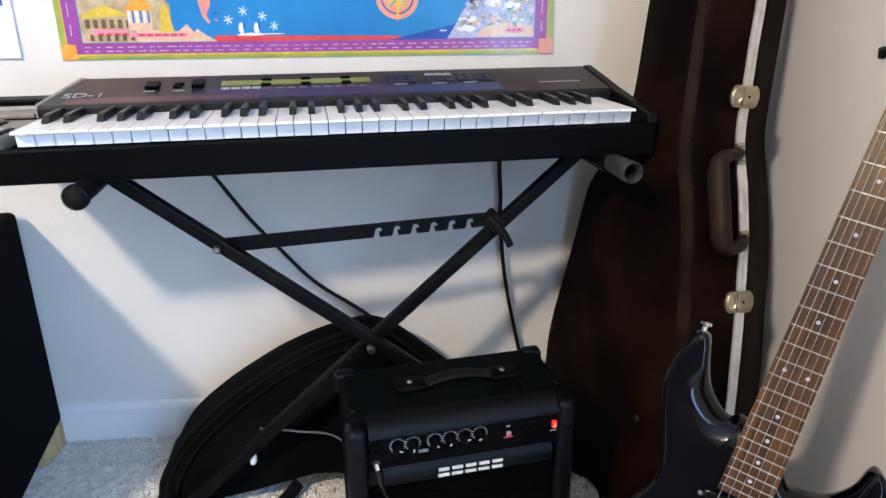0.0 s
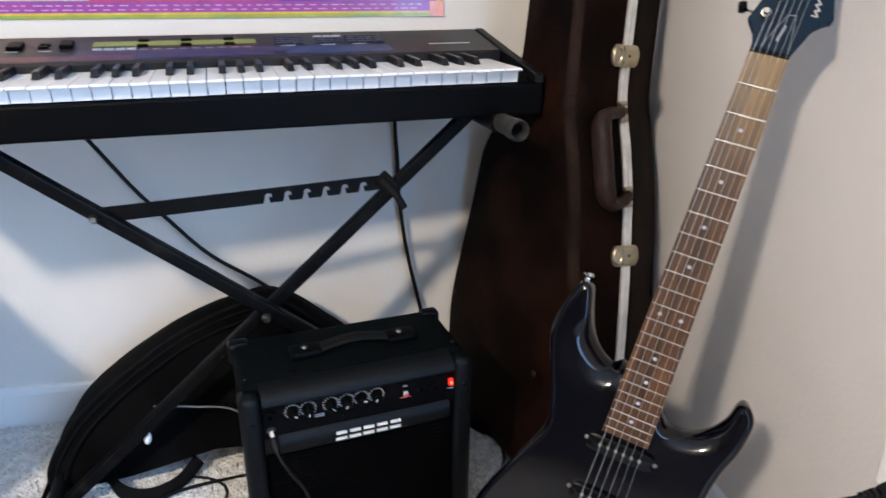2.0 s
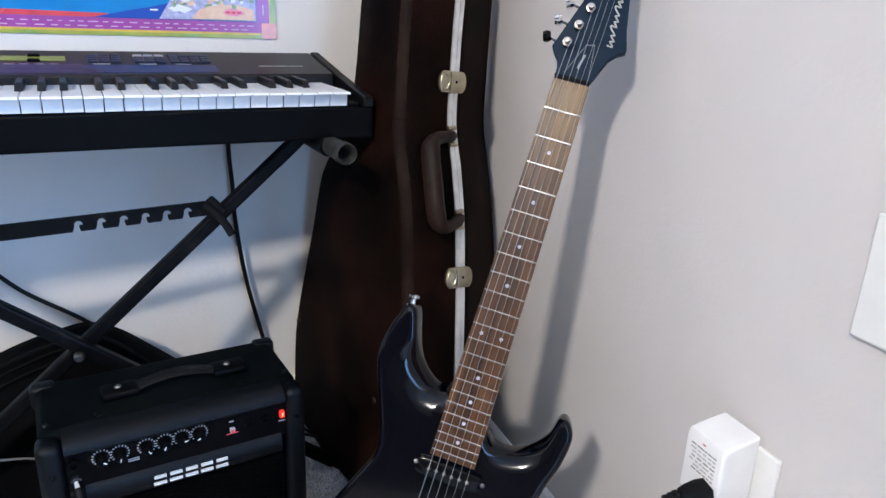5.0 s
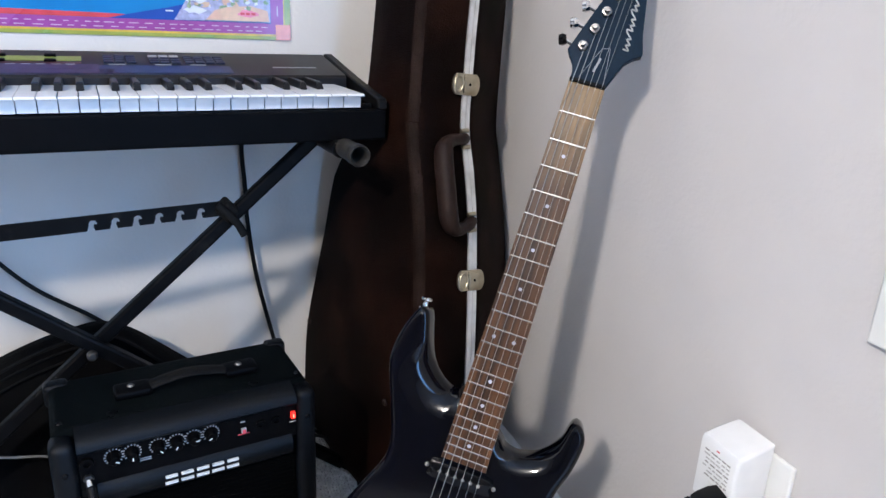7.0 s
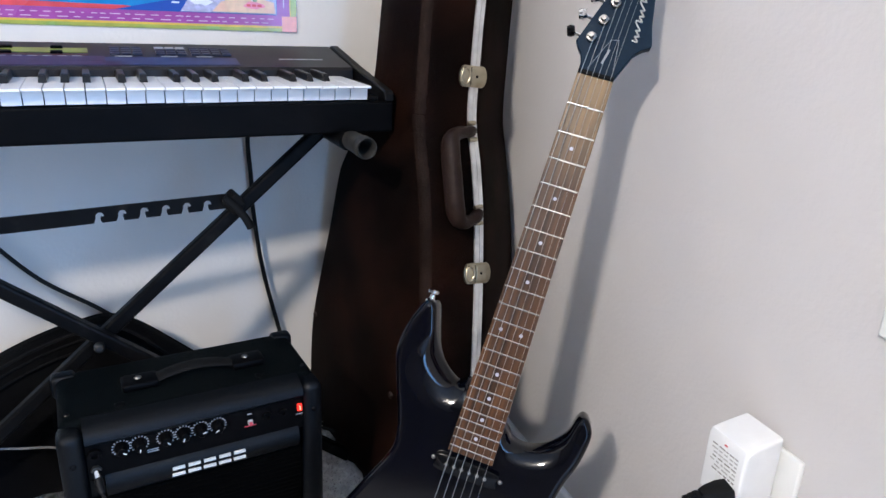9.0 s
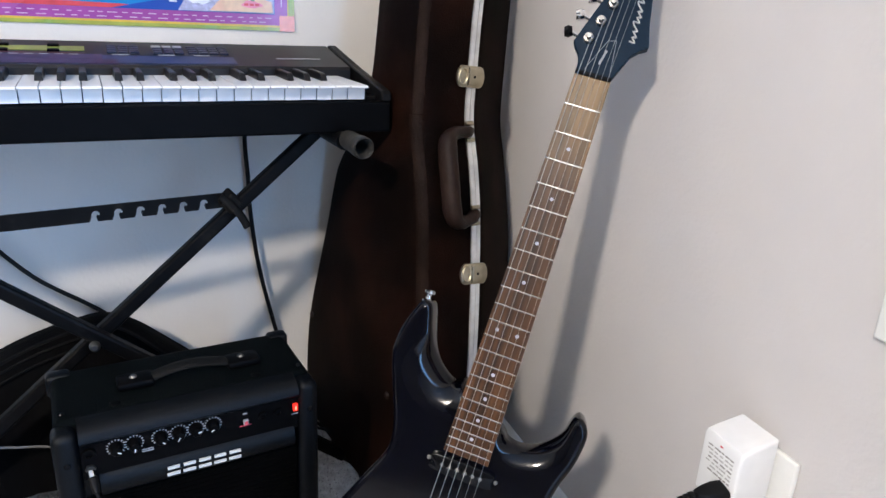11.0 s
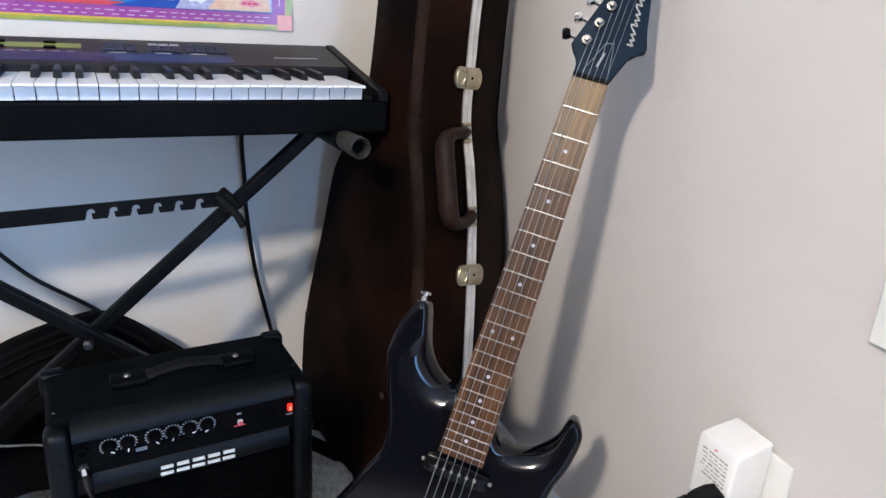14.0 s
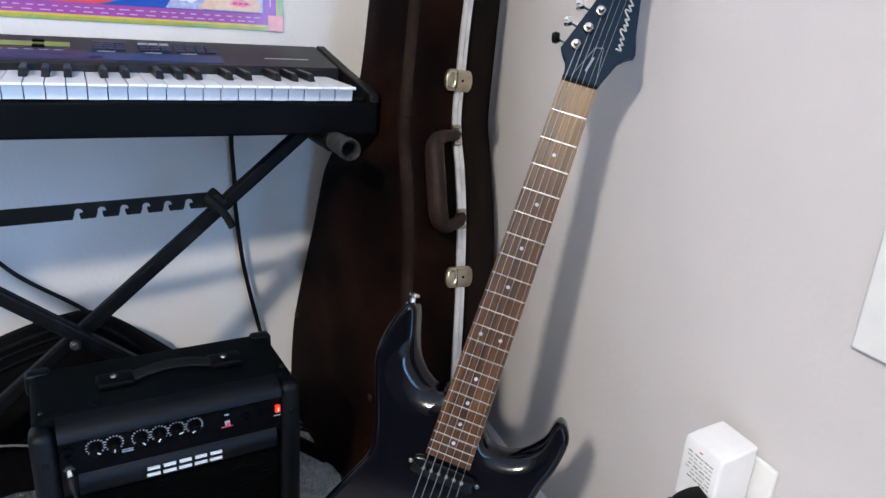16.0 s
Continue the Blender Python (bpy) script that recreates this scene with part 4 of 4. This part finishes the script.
bt = lathe([(0, -0.004), (0.0066, -0.004), (0.0066, -0.001), (0.0034, 0.001), (0.0030, 0.006), (0.0066, 0.0080), (0.0070, 0.0112), (0.004, 0.0125), (0, 0.0125)], 20, "y")
part("strap_button", shift(bt, -0.1085, -0.3115, -0.030), M["chrome"], GTR, smooth=True)

# ---- soft gig bag ----
BAG = thing("gig_bag", Matrix.Identity(4), "slumped black nylon gig bag leaning below the keyboard", "gig bag")
rim = curve([(-1.092, 0, 0.0), (-1.098, 0, 0.035), (-1.078, 0, 0.082), (-1.044, 0, 0.128), (-0.985, 0, 0.181), (-0.93, 0, 0.221), (-0.875, 0, 0.256), (-0.811, 0, 0.286), (-0.750, 0, 0.305), (-0.711, 0, 0.310), (-0.668, 0, 0.290), (-0.620, 0, 0.248), (-0.560, 0, 0.19), (-0.50, 0, 0.12), (-0.46, 0, 0.05), (-0.45, 0, 0.0)], 5)
rim = [Vector((p.x, 0, p.z * 0.915)) for p in rim]
ctr = Vector((-0.80, 0, 0.06))


def bag_y(z, f):
    return -0.070 - 0.050 * f - 0.105 * f * (1 - min(z, 0.28) / 0.28)


def bag_skin(fr_, puff):
    own, rings = bmesh.new(), []
    for k in range(9):
        r = 1 - k / 8.5
        ring = []
        for p in rim:
            q = ctr + (p - ctr) * r
            q.z = max(q.z, 0.003)
            w = noise.noise(Vector((q.x * 9, q.z * 9, fr_ * 3))) * 0.008 * (1 - r ** 6)
            ring.append(own.verts.new((q.x, bag_y(q.z, fr_) - puff * (1 - r ** 3) + w, q.z)))
        rings.append(ring)
    for a, b in zip(rings, rings[1:]):
        for j in range(len(a) - 1):
            own.faces.new((a[j], a[j + 1], b[j + 1], b[j]))
    own.faces.new(rings[-1])
    return own


front = bag_skin(1.0, 0.035)
bmesh.ops.recalc_face_normals(front, faces=front.faces[:])
part("front_panel", front, M["bag"], BAG, smooth=True)
gus, rings = bmesh.new(), []
for f in (0.0, 0.12, 0.5, 0.88, 1.0):
    b = 0.006 * math.sin(math.pi * f)
    rings.append([gus.verts.new((p.x + (p - ctr).normalized().x * b, bag_y(p.z, f), max(0.002, p.z + (p - ctr).normalized().z * b))) for p in rim])
for a, b in zip(rings, rings[1:]):
    for j in range(len(a) - 1):
        gus.faces.new((a[j], a[j + 1], b[j + 1], b[j]))
bmesh.ops.recalc_face_normals(gus, faces=gus.faces[:])
part("gusset", gus, M["bag"], BAG, smooth=True)
for nm, f, r, inset, mt in (("piping", 1.0, 0.0035, 0.0, "webbing"), ("piping", 0.05, 0.0035, 0.0, "webbing"), ("zip", 0.55, 0.0025, -0.005, "rubber"), ("seam", 1.03, 0.0022, 0.05, "webbing"), ("seam", 1.06, 0.0022, 0.11, "webbing")):
    part(nm, sweep([(p.x - (p - ctr).x * inset, bag_y(p.z * (1 - inset), f) - (0.035 * (1 - (1 - inset) ** 3) + 0.001 if inset > 0 else 0), max(0.004, p.z - (p - ctr).z * inset)) for p in rim], r, 6), M[mt], BAG, smooth=True)
for k, pts in enumerate((((-1.000, -0.225, 0.020), (-0.975, -0.262, 0.014), (-0.940, -0.283, 0.013), (-0.905, -0.278, 0.013), (-0.875, -0.255, 0.015), (-0.850, -0.225, 0.03)), ((-1.09, -0.16, 0.03), (-1.10, -0.215, 0.006), (-1.10, -0.27, 0.004)))):
    part("shoulder_strap", sweep(curve(pts), 0.012, 10, flat=0.28, side=(0, 0.6, 0.8)), M["webbing"], BAG, smooth=True)
part("zip_pull_cord", sweep(curve([(-0.893, -0.250, 0.140), (-0.904, -0.256, 0.134), (-0.916, -0.262, 0.124)]), 0.0016, 6), M["white_print"], BAG)
zp = lathe([(0, -0.012), (0.004, -0.010), (0.0062, -0.004), (0.005, 0.004), (0.002, 0.011), (0, 0.012)], 14)
part("zip_pull", shift(zp, -0.9165, -0.264, 0.114, 0, 12, 0), M["white_print"], BAG, "white zip pull", smooth=True)

# ---- loudspeaker at the side ----
SPK = thing("loudspeaker", pose(-1.345, -0.016, 0, 0, 0, 9), "black cloth covered loudspeaker cabinet raised on wooden blocks", "loudspeaker")
part("cabinet", box(-0.34, 0.0, -0.44, 0.0, 0.058, 0.500, 0.012, 4), M["speaker"], SPK, smooth=True)
part("front_grille", box(-0.325, -0.015, -0.452, -0.4405, 0.075, 0.485, 0.004), M["grille"], SPK)
wb = thing("wooden_block", pose(-1.350, -0.055, 0), "bare pale wooden block under the loudspeaker", "wooden block", "blocks under the loudspeaker")
part("block", box(-0.034, 0.0025, -0.040, 0.038, 0.0, 0.0575, 0.002), M["block"], wb)
for x, y in ((-1.62, -0.055), (-1.310, -0.40), (-1.58, -0.42)):
    copy_thing(wb, pose(x, y - 0.06 if y > -0.1 else y, 0))

# ---- wall things ----
POS = thing("world_map_poster", pose(-1.220, -0.0012, 0.761), "bright blue illustrated world map poster with a purple border", "poster")
PW, PH = 0.857, 0.60


def print_piece(name, outline, layer, material, label="", lean=True):
    """A flat printed patch; x across, z up from the poster's lower corner."""
    bm = prism(outline, 0.0, 0.0002)
    shift(bm, rx=90)
    ob = part(name, bm, M[material], POS, label)
    ob.matrix_basis = Matrix.Translation((0, -0.0008 - 0.0003 * layer, 0))
    return ob


def rect(x0, x1, z0, z1):
    return [(x0, z0), (x1, z0), (x1, z1), (x0, z1)]


def blob(cx, cz, rx, rz, n=16, rough=0.0):
    return [(cx + rx * math.cos(2 * math.pi * i / n) * (1 + rough * random.uniform(-1, 1)), cz + rz * math.sin(2 * math.pi * i / n) * (1 + rough * random.uniform(-1, 1))) for i in range(n)]


part("sheet", box(0, PW, -0.0008, 0.0, 0, PH), M["p_green"], POS, "glossy paper sheet with yellow green margin")
print_piece("yellow_line", rect(0.010, PW - 0.010, 0.0060, PH - 0.006), 0, "p_yellow")
print_piece("purple_border", rect(0.012, PW - 0.012, 0.0095, PH - 0.0095), 1, "p_purple")
print_piece("map_ground", rect(0.036, PW - 0.034, 0.0275, PH - 0.0275), 2, "p_blue")
for x, z in ((0.0, 0.0), (PW - 0.026, 0.0), (0.0, PH - 0.026), (PW - 0.026, PH - 0.026)):
    print_piece("corner_square", rect(x, x + 0.026, z, z + 0.026), 3, "p_orange" if x == 0 else "p_salmon")
for row in (0.0128, 0.0195):
    x = 0.040
    while x < PW - 0.05:
        w = random.uniform(0.005, 0.016)
        print_piece("caption_bar", rect(x, min(x + w, PW - 0.04), row + 0.0006, row + 0.0020), 4, "p_caption")
        x += w + random.uniform(0.004, 0.012)
for side_x in (0.021, PW - 0.023):
    z = 0.04
    while z < PH - 0.06:
        h = random.uniform(0.010, 0.025)
        print_piece("caption_bar", rect(side_x, side_x + 0.0016, z, z + h), 4, "p_caption")
        z += h + random.uniform(0.008, 0.014)
print_piece("red_band", [(0.26, 0.0278), (0.66, 0.0278), (0.58, 0.0345), (0.26, 0.0385)], 3, "p_red")
print_piece("deep_water", [(0.565, 0.0278), (0.735, 0.0278), (0.70, 0.058), (0.655, 0.047), (0.61, 0.038)], 4, "p_deep")
print_piece("ruin", [(0.038, 0.0285), (0.19, 0.0285), (0.19, 0.09), (0.165, 0.12), (0.038, 0.13)], 3, "p_beige")
print_piece("ruin_gable", [(0.042, 0.068), (0.118, 0.072), (0.112, 0.078), (0.080, 0.089), (0.046, 0.076)], 4, "p_yellow")
for i in range(6):
    print_piece("ruin_opening", rect(0.047 + i * 0.0135, 0.0545 + i * 0.0135, 0.052, 0.066), 4, "p_brown")
    print_piece("ruin_opening", rect(0.052 + i * 0.0135, 0.0585 + i * 0.0135, 0.031, 0.042), 4, "p_brown")
print_piece("sand", [(0.13, 0.0285), (0.265, 0.0285), (0.245, 0.040), (0.232, 0.050), (0.226, 0.044), (0.215, 0.058), (0.200, 0.046), (0.13, 0.050)], 4, "p_sand")
print_piece("temple_wall", rect(0.118, 0.158, 0.048, 0.086), 5, "p_sand")
for i in range(6):
    print_piece("temple_column", rect(0.120 + i * 0.0064, 0.1234 + i * 0.0064, 0.0605, 0.080), 6, "p_blue" if i % 2 else "p_white")
print_piece("temple_roof", [(0.114, 0.080), (0.162, 0.080), (0.156, 0.090), (0.140, 0.108), (0.122, 0.090)], 6, "p_orange")
print_piece("golden_shape", [(0.170, 0.044), (0.194, 0.044), (0.190, 0.062), (0.187, 0.084), (0.181, 0.092), (0.175, 0.084), (0.172, 0.064)], 6, "p_yellow")
print_piece("pink_ribbon", [(0.058, 0.040), (0.115, 0.043), (0.115, 0.049), (0.058, 0.051)], 7, "p_pink")
print_piece("pink_ribbon", [(0.118, 0.037), (0.212, 0.037), (0.218, 0.043), (0.118, 0.044)], 7, "p_pink")
for i in range(11):
    if i != 4:
        print_piece("caption_bar", rect(0.066 + i * 0.0135, 0.076 + i * 0.0135, 0.0408 if i < 4 else 0.0388, 0.0440 if i < 4 else 0.0420), 8, "p_red")
print_piece("land", [(0.236, 0.13), (0.238, 0.092), (0.243, 0.070), (0.252, 0.058), (0.256, 0.060), (0.250, 0.072), (0.258, 0.088), (0.262, 0.13)], 3, "p_salmon")
print_piece("land", blob(0.249, 0.084, 0.004, 0.007, 10, 0.2), 4, "p_pink")
for x, z in ((0.286, 0.064), (0.312, 0.078), (0.344, 0.069), (0.363, 0.053)):
    for k in range(3):
        a = math.radians(60 * k + 15)
        c, s = math.cos(a), math.sin(a)
        L, W = 0.0078, 0.0009
        print_piece("snowflake_arm", [(x + c * L - s * W, z + s * L + c * W), (x - c * L - s * W, z - s * L + c * W), (x - c * L + s * W, z - s * L - c * W), (x + c * L + s * W, z + s * L - c * W)], 3 + k, "p_white")
print_piece("ice_floe", blob(0.322, 0.039, 0.024, 0.003, 16, 0.1), 3, "p_white")
print_piece("ice_floe", blob(0.362, 0.040, 0.018, 0.0010, 16, 0.1), 3, "p_white")
for x in (0.307, 0.333):
    print_piece("ice_peak", blob(x, 0.050, 0.0050, 0.0095, 14, 0.1), 4, "p_white")
    print_piece("ice_shade", blob(x + 0.0045, 0.053, 0.0016, 0.0075, 10), 5, "p_deep")
print_piece("ripple", blob(0.266, 0.075, 0.006, 0.0012), 3, "p_deep")
print_piece("ripple", blob(0.266, 0.0635, 0.004, 0.0011), 3, "p_pink")
cx, cz = 0.578, 0.099
print_piece("compass_disc", blob(cx, cz, 0.0375, 0.0375, 32), 3, "p_salmon")
print_piece("compass_ring", blob(cx, cz, 0.029, 0.029, 32), 4, "p_deep")
print_piece("compass_ring", blob(cx, cz, 0.0265, 0.0265, 32), 5, "p_salmon")
for k in range(8):
    a = math.radians(45 * k)
    L = 0.043 if k % 2 == 0 else 0.026
    for sgn, mt in ((1, "p_yellow"), (-1, "p_orange")):
        pts = [(cx, cz), (cx + L * math.sin(a), cz - L * math.cos(a)), (cx + 0.009 * math.sin(a + sgn * 0.6), cz - 0.009 * math.cos(a + sgn * 0.6))]
        print_piece("compass_point", pts if sgn > 0 else pts[::-1], 6 + k % 2, mt if k % 2 == 0 else ("p_leaf" if sgn > 0 else "p_yellow"))
rock = [(0.665, 0.0285), (0.822, 0.0285), (0.822, 0.13), (0.74, 0.13), (0.725, 0.105), (0.715, 0.098), (0.705, 0.088), (0.692, 0.075), (0.682, 0.055)]
print_piece("mountain", rock, 5, "p_lilac")
for i in range(26):
    x, z = random.uniform(0.69, 0.815), random.uniform(0.04, 0.125)
    if x - 0.66 > (z - 0.03) * 0.75:
        print_piece("mountain_patch", blob(x, z, random.uniform(0.006, 0.016), random.uniform(0.004, 0.010), 12, 0.35), 6 + i % 4, random.choice(("p_lilac", "p_white", "p_leaf", "p_lilac", "p_sand")))
for k, (mt, n) in enumerate((("p_white", 34), ("p_lilac", 40), ("p_leaf", 34), ("p_sand", 16))):
    flecks = bmesh.new()
    for i in range(n):
        x, z = random.uniform(0.685, 0.816), random.uniform(0.050, 0.128)
        if x - 0.665 > (z - 0.03) * 0.72:
            prism(blob(x, z, random.uniform(0.0016, 0.0052), random.uniform(0.0014, 0.0040), 8, 0.4), 0.0, 0.0002, bm=flecks)
    shift(flecks, rx=90)
    tagged(place(part("mountain_flecks", flecks, M[mt], POS), 0, -0.0041 - 0.00025 * k, 0), kind="stuff")
for i in range(9):
    print_piece("blossom", blob(random.uniform(0.765, 0.805), random.uniform(0.088, 0.112), 0.006, 0.006, 8, 0.3), 10 + i % 3, "p_yellow" if i % 3 else "p_leaf")
print_piece("meadow", [(0.715, 0.030), (0.820, 0.030), (0.818, 0.048), (0.79, 0.055), (0.75, 0.052), (0.73, 0.046)], 11, "p_sand")
print_piece("rose_patch", blob(0.785, 0.042, 0.018, 0.006, 14, 0.2), 12, "p_pink")
for i in range(3):
    print_piece("caption_bar", rect(0.772 + i * 0.009, 0.779 + i * 0.009, 0.040, 0.044), 13, "p_red")
print_piece("caption_bar", rect(0.652, 0.664, 0.041, 0.0435), 6, "p_white")

SHT = thing("pinned_sheet", pose(-1.287, -0.0015, 0.766), "white and pale blue paper sheet pinned to the wall", "paper sheet")
part("sheet", box(-0.21, 0.0, -0.004, -0.001, 0.0, 0.30), M["paper"], SHT)
part("blue_print", box(-0.20, -0.012, -0.0046, -0.0041, 0.085, 0.29), M["blue_paper"], SHT)


def wall_plate(name, y1, z0, label, group):
    t = thing(name, pose(0, y1, z0), label, "wall plate", group)
    pl = box(-0.0065, 0.0, -0.070, 0.0, 0.0, 0.114, 0.0025, 2)
    part("cover", pl, M["plate"], t)
    part("screw", shift(lathe([(0, -0.0075), (0.003, -0.007), (0.003, -0.006), (0, -0.006)], 10, "x"), 0, -0.035, 0.057), M["steel"], t)
    return t


wall_plate("outlet_plate", -0.811, 0.279, "white duplex outlet plate on the taupe wall", "wall plates")
wall_plate("outlet_plate", -0.919, 0.556, "white wall plate higher on the taupe wall", "wall plates")
AD_ = thing("power_adapter", pose(0, -0.801, 0.324), "bulky white plug-in power adapter with printed label", "power adapter")
ab = prism([(-0.008, 0.0), (-0.056, 0.0), (-0.056, 0.068), (-0.053, 0.0735), (-0.040, 0.0770), (-0.008, 0.0825)], 0.0, 0.056, 0.004, 3)
for v in ab.verts:
    v.co = Vector((v.co.x, -v.co.z, v.co.y))
bmesh.ops.recalc_face_normals(ab, faces=ab.faces[:])
part("housing", ab, M["white_plastic"], AD_, smooth=True)
for i in range(7):
    y = -0.047
    while y < -0.014:
        w = random.uniform(0.003, 0.009)
        part("label_bar", box(-0.0566, -0.0561, y, min(y + w, -0.010), 0.0305 + i * 0.0048, 0.0320 + i * 0.0048), M["dim_pale"] if i % 3 else M["grey"], AD_)
        y += w + random.uniform(0.0012, 0.004)
part("label_bar", box(-0.0566, -0.0561, -0.030, -0.026, 0.0655, 0.0670), M["p_red"], AD_)
part("pass_socket", box(-0.0568, -0.0561, -0.050, -0.022, 0.006, 0.028, 0.0), M["plate"], AD_)


def corded_plug(name, y, z, pts, label):
    t = thing(name, pose(-0.0572, y, z), label, "power plug", "plugs in the adapter")
    pb = prism([(0.0, -0.010), (0.0, 0.010), (-0.011, 0.0115), (-0.024, 0.009), (-0.033, 0.0055), (-0.033, -0.0055), (-0.024, -0.009), (-0.011, -0.0115)], -0.008, 0.008, 0.003, 2)
    a = part("plug_body", pb, M["cord"], t, smooth=True)
    place(a, 0, 0, 0, 0, -12, -12)
    for i in range(3):
        rg = part("strain_relief", shift(lathe([(0, -0.002), (0.0075 - i * 0.001, -0.002), (0.0075 - i * 0.001, 0.002), (0, 0.002)], 14, "x"), -0.037 - i * 0.006), M["cord"], t)
        place(rg, 0, 0, 0, 0, -12, -12)
    part("cord", sweep(curve(pts, 10), 0.0033, 8), M["cord"], t, smooth=True)
    return t


corded_plug("power_plug", -0.846, 0.348, [(-0.030, 0.006, -0.006), (-0.055, 0.013, -0.014), (-0.085, 0.050, -0.055), (-0.12, 0.11, -0.13), (-0.14, 0.17, -0.23), (-0.14, 0.24, -0.32), (-0.13, 0.34, -0.3435)], "black power plug with cord in the adapter")
lower = thing("power_plug", pose(-0.012, -0.832, 0.309), "black power plug with cord below the adapter", "power plug", "plugs in the adapter")
part("plug_body", box(-0.045, 0.003, -0.014, 0.012, -0.016, 0.0065, 0.004, 3), M["cord"], lower, smooth=True)
part("cord", sweep(curve([(-0.040, 0.0, -0.006), (-0.065, 0.012, -0.022), (-0.10, 0.05, -0.07), (-0.13, 0.12, -0.17), (-0.15, 0.20, -0.26), (-0.15, 0.30, -0.301)], 10), 0.0033, 8), M["cord"], lower, smooth=True)


# ---- loose cables ----
def cable(name, pts, r, material, label, flatten=True):
    bm = sweep(curve(pts, 10), r, 8)
    return tagged(part(name, bm, M[material], smooth=True), label, "cable")


cable("keyboard_cable", [(-1.03, -0.06, 0.64), (-0.984, -0.03, 0.558), (-0.932, -0.02, 0.474), (-0.885, -0.02, 0.416), (-0.816, -0.02, 0.337), (-0.72, -0.022, 0.265), (-0.62, -0.03, 0.17), (-0.55, -0.03, 0.05), (-0.50, -0.04, 0.005)], 0.0038, "cord", "black cable hanging behind the keyboard down the wall")
cable("keyboard_cable", [(-0.459, -0.06, 0.64), (-0.459, -0.02, 0.568), (-0.456, -0.02, 0.50), (-0.455, -0.02, 0.44), (-0.442, -0.02, 0.321), (-0.412, -0.02, 0.174), (-0.39, -0.03, 0.08), (-0.38, -0.05, 0.005)], 0.0040, "cord", "black cable hanging behind the keyboard down the wall")
cable("grey_cable", [(-0.905, -0.240, 0.158), (-0.885, -0.250, 0.162), (-0.84, -0.250, 0.155), (-0.773, -0.24, 0.130), (-0.72, -0.27, 0.07), (-0.70, -0.30, 0.01)], 0.0018, "grey_cord", "thin grey cable lying over the gig bag")
cable("floor_cable", [(-0.96, -0.30, 0.004), (-0.905, -0.254, 0.004), (-0.868, -0.239, 0.005), (-0.82, -0.258, 0.004), (-0.80, -0.30, 0.004), (-0.84, -0.36, 0.004), (-0.90, -0.37, 0.005), (-0.93, -0.33, 0.008), (-0.88, -0.28, 0.011), (-0.76, -0.25, 0.004)], 0.0028, "cord", "black cable coiled on the carpet")
IC = thing("instrument_cable", AMP.matrix_world.copy(), "black instrument cable with steel jack plug in the amplifier", "cable")
part("plug_barrel", sweep([(0.0385, -0.0005, 0.2575), (0.0392, -0.008, 0.2530)], 0.0052, 14), M["chrome"], IC, "bright steel plug barrel", smooth=True)
part("plug_sleeve", sweep([(0.0392, -0.0085, 0.2527), (0.0402, -0.017, 0.2470), (0.0412, -0.024, 0.2420)], [0.0050, 0.0046, 0.0032], 14), M["cord"], IC, smooth=True)
part("cord", sweep(curve([(0.0410, -0.023, 0.2428), (0.045, -0.030, 0.232), (0.056, -0.033, 0.209), (0.075, -0.036, 0.170), (0.090, -0.045, 0.09), (0.105, -0.075, 0.012), (0.16, -0.12, 0.004), (0.28, -0.16, 0.004)], 8), 0.0021, 8), M["cord"], IC, smooth=True)
for k, pts in enumerate((((-0.37, -0.05, 0.004), (-0.33, -0.13, 0.006), (-0.335, -0.20, 0.010), (-0.30, -0.26, 0.006), (-0.27, -0.36, 0.004)), ((-0.40, -0.10, 0.012), (-0.345, -0.16, 0.035), (-0.31, -0.21, 0.020), (-0.31, -0.30, 0.004), (-0.36, -0.38, 0.004)))):
    cable("floor_cable", pts, 0.0032, "cord", "black cable lying on the carpet by the case")

# ---- carpet loops ----
tuft = bmesh.new()
bmesh.ops.create_icosphere(tuft, subdivisions=1, radius=1.0)
tv = np.array([v.co[:] for v in tuft.verts])
tf = np.array([[v.index for v in f.verts] for f in tuft.faces])
tuft.free()
rng = np.random.default_rng(4)
cells = [(x + rng.uniform(-0.002, 0.002), y + rng.uniform(-0.002, 0.002)) for x in np.arange(-1.40, -0.20, 0.0056) for y in np.arange(-0.46, -0.016, 0.0056)]
c = np.array(cells)
n = len(c)
sc = rng.uniform(0.0028, 0.0046, (n, 1, 3)) * np.array([1.0, 1.0, 0.9])
ang = rng.uniform(0, 6.28, n)
verts = tv[None] * sc
verts = verts + np.concatenate([c, rng.uniform(0.0005, 0.0030, (n, 1))], 1)[:, None, :]
faces = (tf[None] + (np.arange(n) * len(tv))[:, None, None]).reshape(-1, 3)
me = bpy.data.meshes.new("carpet_loops")
me.from_pydata(verts.reshape(-1, 3).tolist(), [], faces.tolist())
me.materials.append(M["tuft"])
loops = tagged(new("carpet_loops", me), "speckled beige grey looped carpet pile", "carpet", kind="stuff")
